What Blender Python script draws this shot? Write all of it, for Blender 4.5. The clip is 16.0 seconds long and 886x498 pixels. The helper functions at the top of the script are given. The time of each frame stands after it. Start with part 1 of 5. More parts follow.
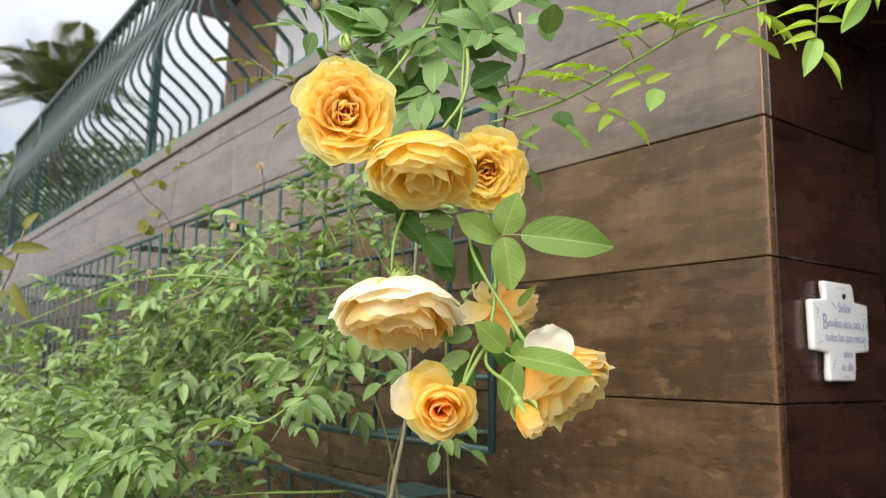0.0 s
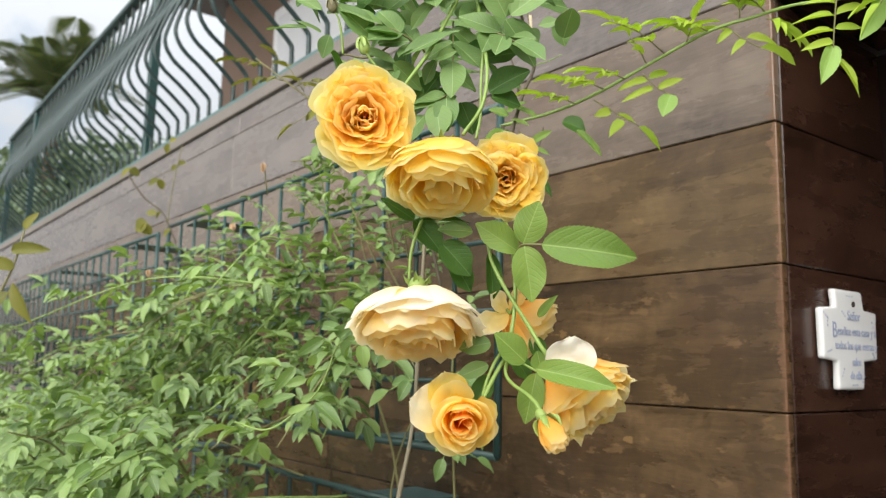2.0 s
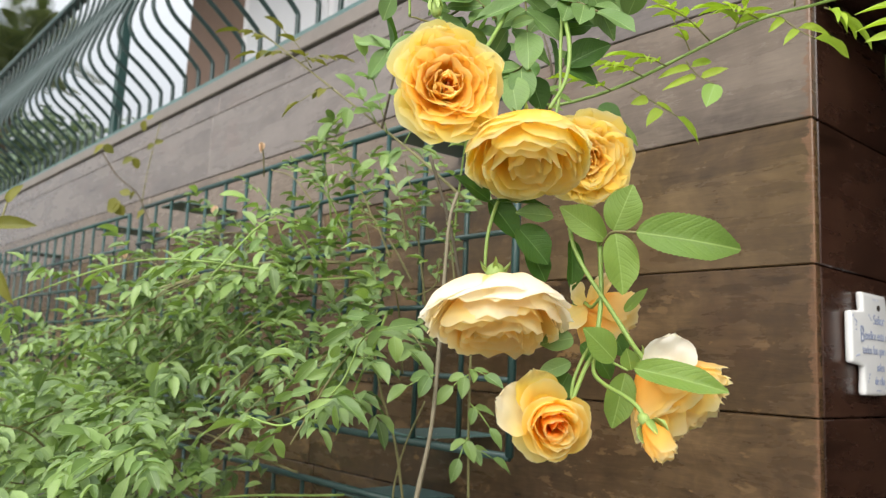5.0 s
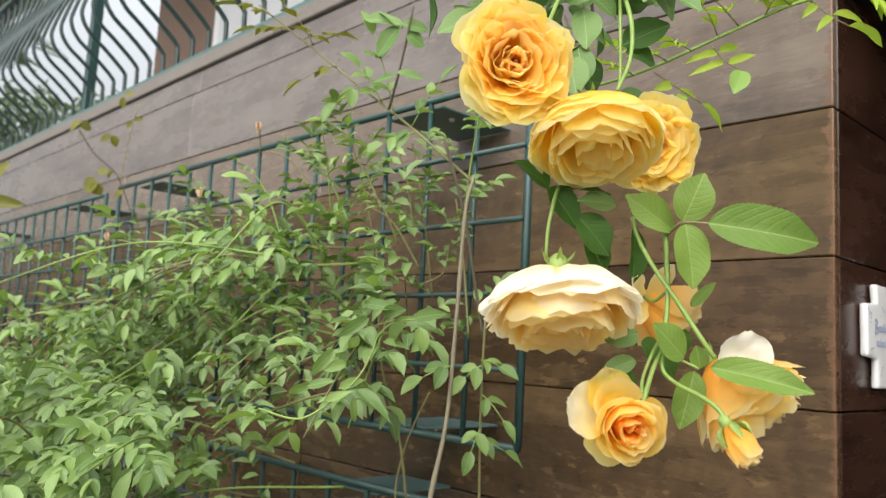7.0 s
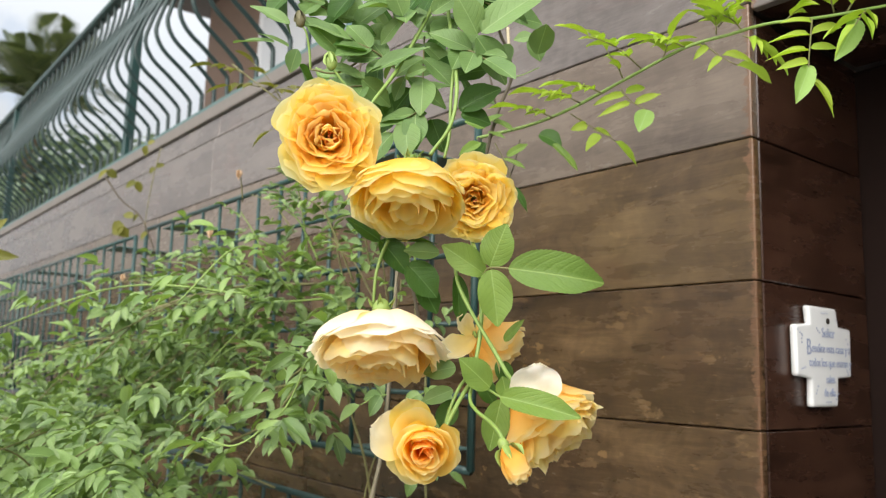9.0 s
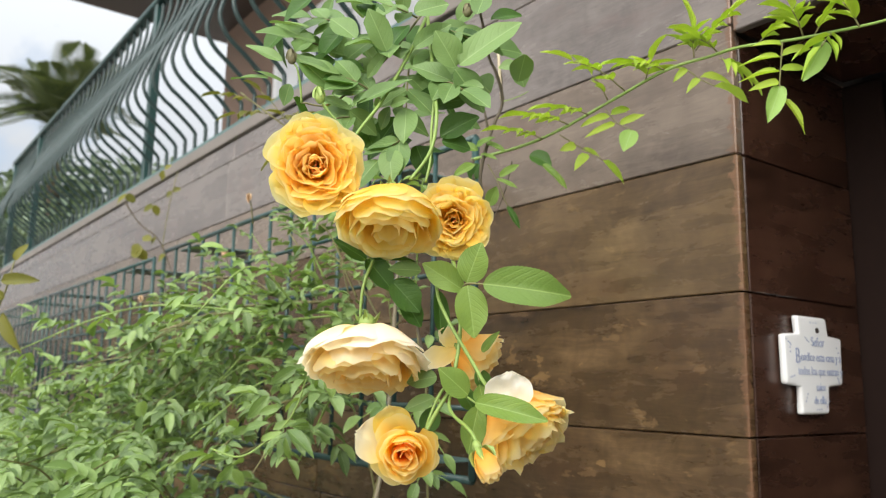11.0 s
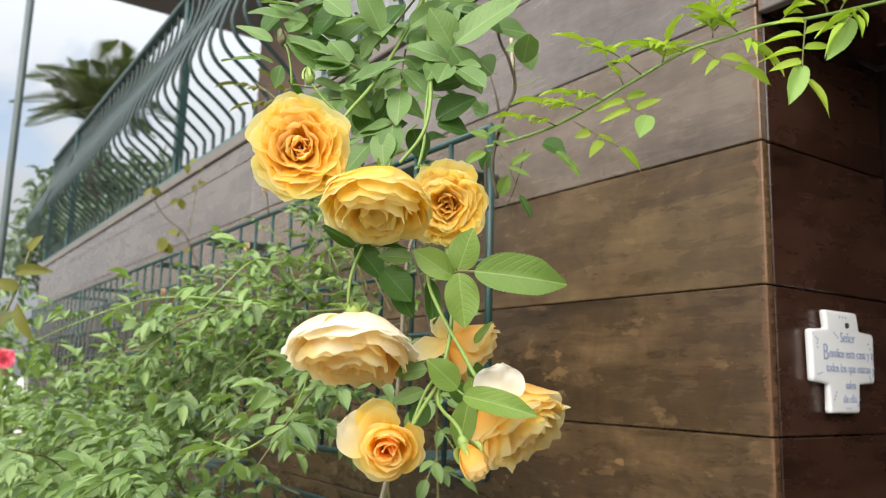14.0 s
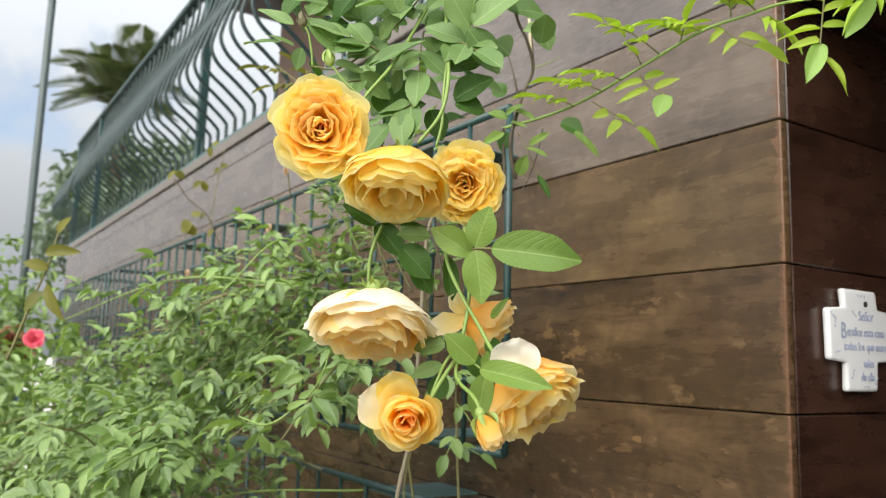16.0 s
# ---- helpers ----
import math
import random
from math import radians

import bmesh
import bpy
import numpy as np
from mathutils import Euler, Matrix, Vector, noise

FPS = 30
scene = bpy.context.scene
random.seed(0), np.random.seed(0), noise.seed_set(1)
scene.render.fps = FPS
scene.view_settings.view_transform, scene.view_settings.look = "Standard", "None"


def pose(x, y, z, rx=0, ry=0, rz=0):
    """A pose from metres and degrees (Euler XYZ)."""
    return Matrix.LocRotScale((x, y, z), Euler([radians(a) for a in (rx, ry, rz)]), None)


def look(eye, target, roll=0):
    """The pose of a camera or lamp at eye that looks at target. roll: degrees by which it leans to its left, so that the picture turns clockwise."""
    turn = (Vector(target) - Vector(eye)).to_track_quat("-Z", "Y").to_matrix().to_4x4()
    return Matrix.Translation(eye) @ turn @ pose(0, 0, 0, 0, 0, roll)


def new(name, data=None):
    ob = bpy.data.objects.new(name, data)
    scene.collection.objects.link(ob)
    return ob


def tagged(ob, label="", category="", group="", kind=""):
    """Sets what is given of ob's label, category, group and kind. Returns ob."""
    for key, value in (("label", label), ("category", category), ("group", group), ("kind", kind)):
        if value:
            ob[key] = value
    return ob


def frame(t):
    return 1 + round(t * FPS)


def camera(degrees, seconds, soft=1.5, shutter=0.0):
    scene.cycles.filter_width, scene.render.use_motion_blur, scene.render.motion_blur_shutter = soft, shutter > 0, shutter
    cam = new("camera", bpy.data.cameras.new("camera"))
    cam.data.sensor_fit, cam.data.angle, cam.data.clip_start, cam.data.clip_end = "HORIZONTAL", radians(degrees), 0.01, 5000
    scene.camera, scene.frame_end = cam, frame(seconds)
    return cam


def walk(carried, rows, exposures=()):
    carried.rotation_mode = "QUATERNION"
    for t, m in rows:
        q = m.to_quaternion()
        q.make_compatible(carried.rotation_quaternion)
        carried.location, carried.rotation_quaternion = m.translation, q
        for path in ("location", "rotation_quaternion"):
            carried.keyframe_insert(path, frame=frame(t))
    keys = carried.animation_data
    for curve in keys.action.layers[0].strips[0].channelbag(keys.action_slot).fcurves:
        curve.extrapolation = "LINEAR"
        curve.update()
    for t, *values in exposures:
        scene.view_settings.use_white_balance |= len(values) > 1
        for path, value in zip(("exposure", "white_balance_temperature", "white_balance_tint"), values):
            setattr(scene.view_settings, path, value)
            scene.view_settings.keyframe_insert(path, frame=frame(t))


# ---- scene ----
cam = camera(58.3, 16.0, soft=1.1)
PATH = [
    (0, (0.057, 0.138, 1.611), (1.253, 1.713, 1.909), 0.8),
    (0.5, (0.063, 0.136, 1.605), (1.243, 1.722, 1.905), 1.3),
    (1, (0.077, 0.139, 1.612), (1.244, 1.737, 1.902), 1.5),
    (1.5, (0.066, 0.154, 1.613), (1.25, 1.739, 1.905), 1.4),
    (2, (0.048, 0.159, 1.62), (1.257, 1.724, 1.916), 1.2),
    (2.5, (0.059, 0.142, 1.618), (1.254, 1.715, 1.927), 1.6),
    (3, (0.074, 0.134, 1.623), (1.262, 1.713, 1.932), 1.8),
    (3.5, (0.059, 0.14, 1.624), (1.276, 1.697, 1.93), 1.7),
    (4, (0.052, 0.16, 1.619), (1.301, 1.692, 1.926), 1.9),
    (4.5, (0.049, 0.194, 1.628), (1.31, 1.719, 1.917), 2.1),
    (5, (0.016, 0.262, 1.618), (1.313, 1.758, 1.904), 2.6),
    (5.2, (0.005, 0.291, 1.618), (1.325, 1.768, 1.898), 2.8),
    (6.2, (-0.018, 0.338, 1.62), (1.35, 1.775, 1.887), 2.9),
    (7.3, (0.008, 0.317, 1.623), (1.368, 1.763, 1.871), 3.0),
    (7.5, (0.022, 0.294, 1.622), (1.368, 1.75, 1.881), 2.7),
    (8, (0.048, 0.233, 1.625), (1.356, 1.721, 1.901), 2.4),
    (8.5, (0.068, 0.19, 1.635), (1.331, 1.714, 1.917), 1.9),
    (9, (0.065, 0.157, 1.638), (1.303, 1.699, 1.938), 1.7),
    (9.5, (0.055, 0.135, 1.637), (1.281, 1.684, 1.953), 1.4),
    (12, (0.082, 0.087, 1.631), (1.239, 1.679, 1.985), 1.3),
    (12.5, (0.096, 0.083, 1.632), (1.235, 1.688, 1.989), 1.5),
    (13, (0.091, 0.089, 1.629), (1.232, 1.693, 1.982), 1.4),
    (13.5, (0.094, 0.102, 1.62), (1.234, 1.707, 1.972), 1.6),
    (14, (0.109, 0.103, 1.63), (1.229, 1.726, 1.96), 1.5),
    (14.5, (0.118, 0.096, 1.622), (1.218, 1.735, 1.943), 1.7),
    (15, (0.116, 0.092, 1.623), (1.204, 1.743, 1.928), 1.6),
    (15.5, (0.11, 0.095, 1.622), (1.192, 1.75, 1.92), 1.8),
    (16, (0.103, 0.09, 1.624), (1.185, 1.747, 1.909), 1.6),
]
cam.data.dof.use_dof, cam.data.dof.focus_distance, cam.data.dof.aperture_fstop = True, 0.68, 10.5
walk(cam, [(t, look(eye, target, roll)) for t, eye, target, roll in PATH])

# ---- world, sun, exposure ----
scene.view_settings.exposure = 0.44
world = bpy.data.worlds.new("overcast_sky")
world.use_nodes = True
scene.world = world
wn, wl = world.node_tree.nodes, world.node_tree.links
wn.clear()
w_out, w_bg, w_sky = wn.new("ShaderNodeOutputWorld"), wn.new("ShaderNodeBackground"), wn.new("ShaderNodeTexSky")
w_sky.sky_type, w_sky.sun_disc = "NISHITA", False
w_sky.sun_elevation, w_sky.sun_rotation = radians(34), radians(235)
w_dim = wn.new("ShaderNodeVectorMath")
w_dim.operation = "SCALE"
w_dim.inputs["Scale"].default_value = 0.12
w_co, w_noise, w_ramp, w_mix = wn.new("ShaderNodeTexCoord"), wn.new("ShaderNodeTexNoise"), wn.new("ShaderNodeValToRGB"), wn.new("ShaderNodeMix")
w_noise.inputs["Scale"].default_value, w_noise.inputs["Detail"].default_value, w_noise.inputs["Roughness"].default_value = 2.6, 6, 0.55
w_ramp.color_ramp.elements[0].position, w_ramp.color_ramp.elements[1].position = 0.33, 0.45
w_mix.data_type = "RGBA"
# the cover is brightest overhead, as under any even overcast
w_sep, w_up, w_lum, w_cld = wn.new("ShaderNodeSeparateXYZ"), wn.new("ShaderNodeMath"), wn.new("ShaderNodeMath"), wn.new("ShaderNodeVectorMath")
w_up.operation, w_lum.operation, w_cld.operation = "MAXIMUM", "MULTIPLY_ADD", "SCALE"
w_up.inputs[1].default_value, w_lum.inputs[1].default_value, w_lum.inputs[2].default_value = 0.0, 1.25, 0.21
w_cld.inputs[0].default_value = (0.885, 0.93, 0.985)
wl.new(w_co.outputs["Generated"], w_sep.inputs[0])
wl.new(w_sep.outputs[2], w_up.inputs[0])
wl.new(w_up.outputs[0], w_lum.inputs[0])
wl.new(w_lum.outputs[0], w_cld.inputs["Scale"])
wl.new(w_cld.outputs[0], w_mix.inputs[7])
wl.new(w_co.outputs["Generated"], w_noise.inputs["Vector"])
wl.new(w_noise.outputs["Fac"], w_ramp.inputs["Fac"])
wl.new(w_ramp.outputs["Color"], w_mix.inputs[0])
wl.new(w_sky.outputs["Color"], w_dim.inputs[0])
wl.new(w_dim.outputs[0], w_mix.inputs[6])
wl.new(w_mix.outputs[2], w_bg.inputs["Color"])
w_bg.inputs["Strength"].default_value = 1.15
wl.new(w_bg.outputs[0], w_out.inputs["Surface"])

sun = new("sun", bpy.data.lights.new("sun", "SUN"))
sun.data.energy, sun.data.angle, sun.data.color = 4.9, radians(75), (1.0, 0.95, 0.88)
sun.matrix_world = look((-5.0, -3.0, 5.6), (0.4, 0.8, 1.7))


# ---- materials ----
class Mat:
    """A node material under construction."""

    def __init__(self, name, rough=0.5, metal=0.0, spec=0.5):
        self.m = bpy.data.materials.new(name)
        self.m.use_nodes = True
        self.n, self.l = self.m.node_tree.nodes, self.m.node_tree.links
        self.b = self.n["Principled BSDF"]
        self.b.inputs["Roughness"].default_value, self.b.inputs["Metallic"].default_value = rough, metal
        self.b.inputs["Specular IOR Level"].default_value = spec

    def node(self, kind, **sockets):
        nd = self.n.new(kind)
        for key, v in sockets.items():
            self.put(nd, key, v)
        return nd

    def put(self, nd, key, v):
        sock = nd.inputs[int(key[1:])] if key[0] == "i" and key[1:].isdigit() else nd.inputs[key.replace("_", " ")]
        if isinstance(v, bpy.types.NodeSocket):
            self.l.new(v, sock)
        else:
            sock.default_value = v

    def math(self, op, a, b=0.0, c=None):
        nd = self.n.new("ShaderNodeMath")
        nd.operation = op
        self.put(nd, "i0", a)
        self.put(nd, "i1", b)
        if c is not None:
            self.put(nd, "i2", c)
        return nd.outputs[0]

    def noise(self, vec, scale, detail=4, rough=0.5, out="Fac"):
        nd = self.node("ShaderNodeTexNoise", Scale=scale, Detail=detail, Roughness=rough)
        if vec is not None:
            self.l.new(vec, nd.inputs["Vector"])
        return nd.outputs[out]

    def ramp(self, fac, *stops):
        nd = self.n.new("ShaderNodeValToRGB")
        els = nd.color_ramp.elements
        while len(els) < len(stops):
            els.new(0.5)
        for el, (p, c) in zip(els, stops):
            el.position, el.color = p, (*c, 1) if len(c) == 3 else c
        self.l.new(fac, nd.inputs["Fac"])
        return nd.outputs["Color"]

    def mix(self, fac, a, b, blend="MIX"):
        nd = self.n.new("ShaderNodeMix")
        nd.data_type, nd.blend_type = "RGBA", blend
        for key, v in (("i0", fac), ("i6", a), ("i7", b)):
            self.put(nd, key, (*v, 1) if isinstance(v, tuple) and len(v) == 3 else v)
        return nd.outputs[2]

    def scaled(self, vec, sx, sy, sz):
        nd = self.node("ShaderNodeMapping")
        nd.inputs["Scale"].default_value = (sx, sy, sz)
        self.l.new(vec, nd.inputs["Vector"])
        return nd.outputs[0]

    def add(self, a, b):
        nd = self.n.new("ShaderNodeVectorMath")
        self.put(nd, "i0", a)
        self.put(nd, "i1", b)
        return nd.outputs[0]

    def colour(self, c):
        self.put(self.b, "Base Color", (*c, 1) if isinstance(c, tuple) else c)
        return self

    def bump(self, height, strength=0.3, distance=0.002):
        nd = self.node("ShaderNodeBump", Height=height, Strength=strength, Distance=distance)
        self.l.new(nd.outputs[0], self.b.inputs["Normal"])
        return self

    def leafy(self, colour, amount):
        """Lets light through: a thin leaf or petal."""
        tr = self.node("ShaderNodeBsdfTranslucent", Color=colour)
        mx = self.node("ShaderNodeMixShader", Fac=amount)
        self.l.new(self.b.outputs[0], mx.inputs[1])
        self.l.new(tr.outputs[0], mx.inputs[2])
        self.l.new(mx.outputs[0], self.n["Material Output"].inputs["Surface"])
        return self

    @property
    def pos(self):
        return self.node("ShaderNodeNewGeometry").outputs["Position"]

    @property
    def rnd(self):
        return self.node("ShaderNodeObjectInfo").outputs["Random"]

    @property
    def island(self):
        return self.node("ShaderNodeNewGeometry").outputs["Random Per Island"]


def tile_material(name, dark, mid, pale, flaked=0.3, spread=1.0):
    """Glazed tile that imitates worn planks: long grain, pale worn patches, tone by the tile."""
    k = Mat(name, 0.4)
    off = k.node("ShaderNodeCombineXYZ", X=k.math("MULTIPLY", k.rnd, 37.0), Y=k.math("MULTIPLY", k.rnd, 53.0), Z=k.math("MULTIPLY", k.rnd, 3.0)).outputs[0]
    v = k.add(k.pos, off)
    warp = k.noise(k.scaled(v, 3, 3, 9), 1.0, 3, 0.6, "Color")
    wv = k.add(v, k.node("ShaderNodeMapping", Vector=warp, Scale=(0.16, 0.16, 0.035)).outputs[0])
    grain = k.noise(k.scaled(wv, 12, 12, 190), 1.0, 9, 0.72)
    blot = k.noise(k.scaled(wv, 3.2, 3.2, 13), 1.0, 9, 0.64)
    patch = k.noise(k.scaled(wv, 10, 10, 22), 1.0, 7, 0.62)
    drip = k.noise(k.scaled(wv, 45, 45, 4), 1.0, 5, 0.6)
    base = k.ramp(k.math("ADD", k.math("ADD", k.math("MULTIPLY", grain, 0.16), k.math("MULTIPLY", blot, 0.66)), k.math("MULTIPLY", drip, 0.2)), (0.36, dark), (0.52, mid), (0.68, pale))
    spots = k.ramp(patch, (0.615, (0, 0, 0)), (0.63, (1, 1, 1)))
    worn = k.mix(k.math("MULTIPLY", spots, flaked), base, tuple(min(1, c * 1.25) for c in pale))
    scorch = k.ramp(patch, (0.33, (1, 1, 1)), (0.4, (0, 0, 0)))
    worn = k.mix(k.math("MULTIPLY", scorch, 0.4), worn, dark)
    # glaze chipped off along the outer corner of the house
    xyz = k.node("ShaderNodeSeparateXYZ", Vector=k.pos)
    gap = k.math("ADD", k.math("ABSOLUTE", k.math("SUBTRACT", xyz.outputs[0], 1.06)), k.math("ABSOLUTE", k.math("SUBTRACT", xyz.outputs[1], 0.72)))
    chip = k.noise(k.scaled(k.pos, 30, 30, 55), 1.0, 8, 0.78)
    lost = k.math("LESS_THAN", gap, k.math("ADD", 0.0015, k.math("MULTIPLY", k.math("POWER", chip, 4.0), 0.1)))
    worn = k.mix(k.math("MULTIPLY", lost, 0.75), worn, (0.16, 0.088, 0.05))
    lines = k.noise(k.scaled(wv, 22, 22, 620), 1.0, 4, 0.6)
    worn = k.mix(1.0, worn, k.ramp(lines, (0.3, (0.84, 0.84, 0.85)), (0.7, (1.12, 1.11, 1.1))), "MULTIPLY")
    red = k.ramp(k.noise(k.scaled(wv, 5, 5, 9), 1.0, 6, 0.6), (0.55, (0, 0, 0)), (0.63, (1, 1, 1)))
    worn = k.mix(k.math("MULTIPLY", red, 0.28), worn, tuple(c * f for c, f in zip(mid, (1.0, 0.82, 0.8))))
    chipped = k.ramp(k.noise(k.scaled(v, 13, 13, 26), 1.0, 6, 0.6), (0.655, (0, 0, 0)), (0.662, (1, 1, 1)))
    worn = k.mix(k.math("MULTIPLY", chipped, flaked * 1.5), worn, tuple(min(1, c * f) for c, f in zip(pale, (1.35, 1.3, 1.15))))
    tone = k.ramp(k.rnd, (0.0, tuple(1 - spread * v for v in (0.2, 0.24, 0.28))), (1.0, tuple(1 + spread * v for v in (0.15, 0.12, 0.1))))
    k.colour(k.mix(1.0, worn, tone, "MULTIPLY"))
    k.put(k.b, "Roughness", k.math("ADD", k.math("MULTIPLY", blot, 0.3), 0.12))
    return k.bump(k.math("ADD", grain, k.math("MULTIPLY", blot, 0.6)), 0.1, 0.0015).m


M_TILE = tile_material("worn_wood_tile", (0.021, 0.0125, 0.0068), (0.073, 0.0445, 0.0225), (0.17, 0.108, 0.053), 0.45)
# reveal tiles: dark reddish brown, deepened further for the shade of the entrance
M_TILE_SHADED = tile_material("dark_shaded_wood_tile", (0.011, 0.0056, 0.0034), (0.036, 0.0168, 0.0107), (0.07, 0.035, 0.022), 0.1)
# grey row: part tile tone, part sky sheen put into the colour
M_TILE_SHEEN = tile_material("grey_sheen_wood_tile", (0.09, 0.07, 0.054), (0.15, 0.12, 0.094), (0.2, 0.163, 0.13), 0.08, 0.6)
# ochre row, its colour lightened for the sheen near the corner
M_TILE_OCHRE = tile_material("ochre_sheen_wood_tile", (0.034, 0.021, 0.0105), (0.088, 0.057, 0.027), (0.165, 0.112, 0.053), 0.2)
# pale upper rows; some of their lightness stands for sky sheen
M_TILE_PALE = tile_material("pale_sheen_wood_tile", (0.1, 0.086, 0.078), (0.147, 0.128, 0.117), (0.19, 0.167, 0.154), 0.06, 0.25)


def plain(name, c, rough, bumpy=0.2, scale=60.0, spread=0.15, metal=0.0, spec=0.5):
    k = Mat(name, rough, metal, spec)
    n1, n2 = k.noise(k.pos, scale, 5), k.noise(k.pos, scale * 0.12, 3)
    k.colour(k.mix(k.math("ADD", k.math("MULTIPLY", n1, 0.6), k.math("MULTIPLY", n2, 0.6)), tuple(v * (1 - spread) for v in c), tuple(min(1, v * (1 + spread)) for v in c)))
    return k.bump(n1, bumpy, 0.001).m


M_GROUT = plain("dark_joint", (0.024, 0.017, 0.013), 0.9)
M_GREEN = plain("green_paint_metal", (0.014, 0.045, 0.042), 0.38, 0.15, 90, 0.25)
M_RAIL = plain("dark_green_iron", (0.01, 0.028, 0.027), 0.42, 0.15, 90, 0.3)
# the green paint again, lightened for glare and skylight on the metal
M_GREEN_LIT = plain("lit_green_metal", (0.07, 0.13, 0.125), 0.45, 0.15, 90, 0.3)
M_SCREW = plain("zinc_screw", (0.6, 0.6, 0.58), 0.35, 0.1, 200, 0.1, 0.8)
M_LEDGE = plain("brown_coping", (0.09, 0.055, 0.04), 0.5, 0.3, 40, 0.3)
M_COPING = plain("grey_beige_coping", (0.16, 0.14, 0.125), 0.6, 0.3, 40, 0.25)
M_SOFFIT = plain("dark_stained_soffit", (0.035, 0.02, 0.015), 0.6, 0.3, 50, 0.3)
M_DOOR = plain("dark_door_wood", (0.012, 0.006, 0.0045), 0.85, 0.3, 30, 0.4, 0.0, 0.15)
M_PLASTER = plain("brown_plaster", (0.14, 0.092, 0.068), 0.8, 0.4, 40, 0.2)
# balcony whites dimmed to grey: the shade they stand in is in the colour
M_WHITE_SHADED = plain("shaded_white_frame", (0.6, 0.61, 0.63), 0.4, 0.1, 30, 0.05)
M_CURTAIN_SHADED = plain("shaded_white_curtain", (0.5, 0.52, 0.55), 0.8, 0.1, 20, 0.05)
M_CERAMIC = plain("white_glazed_ceramic", (0.7, 0.71, 0.715), 0.18, 0.1, 35, 0.04)
M_INK = plain("blue_grey_glaze", (0.26, 0.3, 0.42), 0.3, 0.0, 200, 0.3)
# pale plaster for the added walls that reflect light
M_BOUNCE = plain("pale_bounce_plaster", (0.72, 0.68, 0.6), 0.85, 0.4, 30, 0.1)
M_SOIL = plain("dark_soil", (0.06, 0.045, 0.03), 0.95, 0.8, 25, 0.5)
# unseen paving, kept pale so that it bounces light under the blooms
M_PAVE_BOUNCE = plain("pale_bounce_paving", (0.52, 0.49, 0.45), 0.85, 0.5, 12, 0.25)
M_CANE = plain("grey_brown_cane", (0.19, 0.165, 0.11), 0.8, 0.6, 150, 0.35)
M_BARK = plain("brown_woody_cane", (0.085, 0.07, 0.046), 0.8, 0.6, 150, 0.4)
M_STUB = plain("pale_cut_wood", (0.42, 0.36, 0.24), 0.8, 0.5, 150, 0.25)
M_STEM = plain("green_stem", (0.2, 0.3, 0.07), 0.5, 0.2, 150, 0.25)
M_STEM_DARK = plain("red_green_stem", (0.16, 0.15, 0.06), 0.55, 0.2, 150, 0.3)
M_SEPAL = plain("green_sepal", (0.22, 0.31, 0.075), 0.55, 0.2, 150, 0.25)
M_SEPAL_BROWN = plain("browned_sepal", (0.12, 0.11, 0.05), 0.6, 0.3, 150, 0.4)
M_BLUE = plain("blue_glazed_pot", (0.05, 0.13, 0.42), 0.35, 0.1, 30, 0.2)
M_POLE = plain("grey_green_pole_paint", (0.06, 0.082, 0.082), 0.5, 0.15, 60, 0.25)
M_DRY = plain("dried_petal", (0.46, 0.32, 0.2), 0.8, 0.4, 120, 0.4)
M_WATER = Mat("water", 0.03)
M_WATER.put(M_WATER.b, "Transmission Weight", 1.0)
M_WATER.put(M_WATER.b, "IOR", 1.33)
M_WATER = M_WATER.m
M_TRUNK = plain("palm_trunk", (0.09, 0.06, 0.04), 0.9, 0.9, 30, 0.4)
M_STAMEN = plain("rusty_stamen", (0.35, 0.1, 0.02), 0.7, 0.3, 200, 0.4)


def leaf_material(name, lo, hi, vein, gloss=0.45, through_light=0.25, by_object=True, spec=0.28):
    """Leaf with a pale midrib and side veins, laid out on the leaf's own length and width."""
    k = Mat(name, gloss, 0.0, spec)
    uv = k.node("ShaderNodeSeparateXYZ", Vector=k.node("ShaderNodeTexCoord").outputs["UV"])
    side = k.math("ABSOLUTE", k.math("SUBTRACT", uv.outputs[0], 0.5))
    rib = k.ramp(side, (0.008, (1, 1, 1)), (0.024, (0, 0, 0)))
    # side veins arch towards the tip and thin out towards the margin
    sway = k.math("MULTIPLY", k.math("SUBTRACT", k.noise(k.scaled(uv.inputs[0].links[0].from_socket, 5, 5, 1), 1.0, 2), 0.5), 0.07)
    along = k.math("ADD", k.math("SUBTRACT", uv.outputs[1], k.math("ADD", k.math("MULTIPLY", side, 0.35), k.math("MULTIPLY", k.math("MULTIPLY", side, side), 0.75))), sway)
    saw = k.math("PINGPONG", k.math("MULTIPLY", along, 8.0), 0.5)
    thin = k.ramp(saw, (0.015, (1, 1, 1)), (0.07, (0, 0, 0)))
    cell = k.node("ShaderNodeTexVoronoi", Vector=k.scaled(uv.inputs[0].links[0].from_socket, 1, 1, 1), Scale=26.0)
    cell.feature = "DISTANCE_TO_EDGE"
    net = k.ramp(cell.outputs["Distance"], (0.0, (0, 0, 0)), (0.22, (1, 1, 1)))
    r = k.rnd if by_object else k.island
    blotch = k.noise(k.pos, 40, 3)
    body = k.mix(k.math("ADD", k.math("MULTIPLY", r, 0.7), k.math("MULTIPLY", blotch, 0.4)), lo, hi)
    body = k.mix(k.math("MULTIPLY", k.math("SUBTRACT", 1.0, net), 0.14), body, vein)
    body = k.mix(k.math("MULTIPLY", thin, 0.16), body, tuple(0.5 * (p + q) * 0.72 for p, q in zip(lo, hi)))
    col = k.mix(k.math("MULTIPLY", rib, 0.8), body, vein)
    k.colour(col)
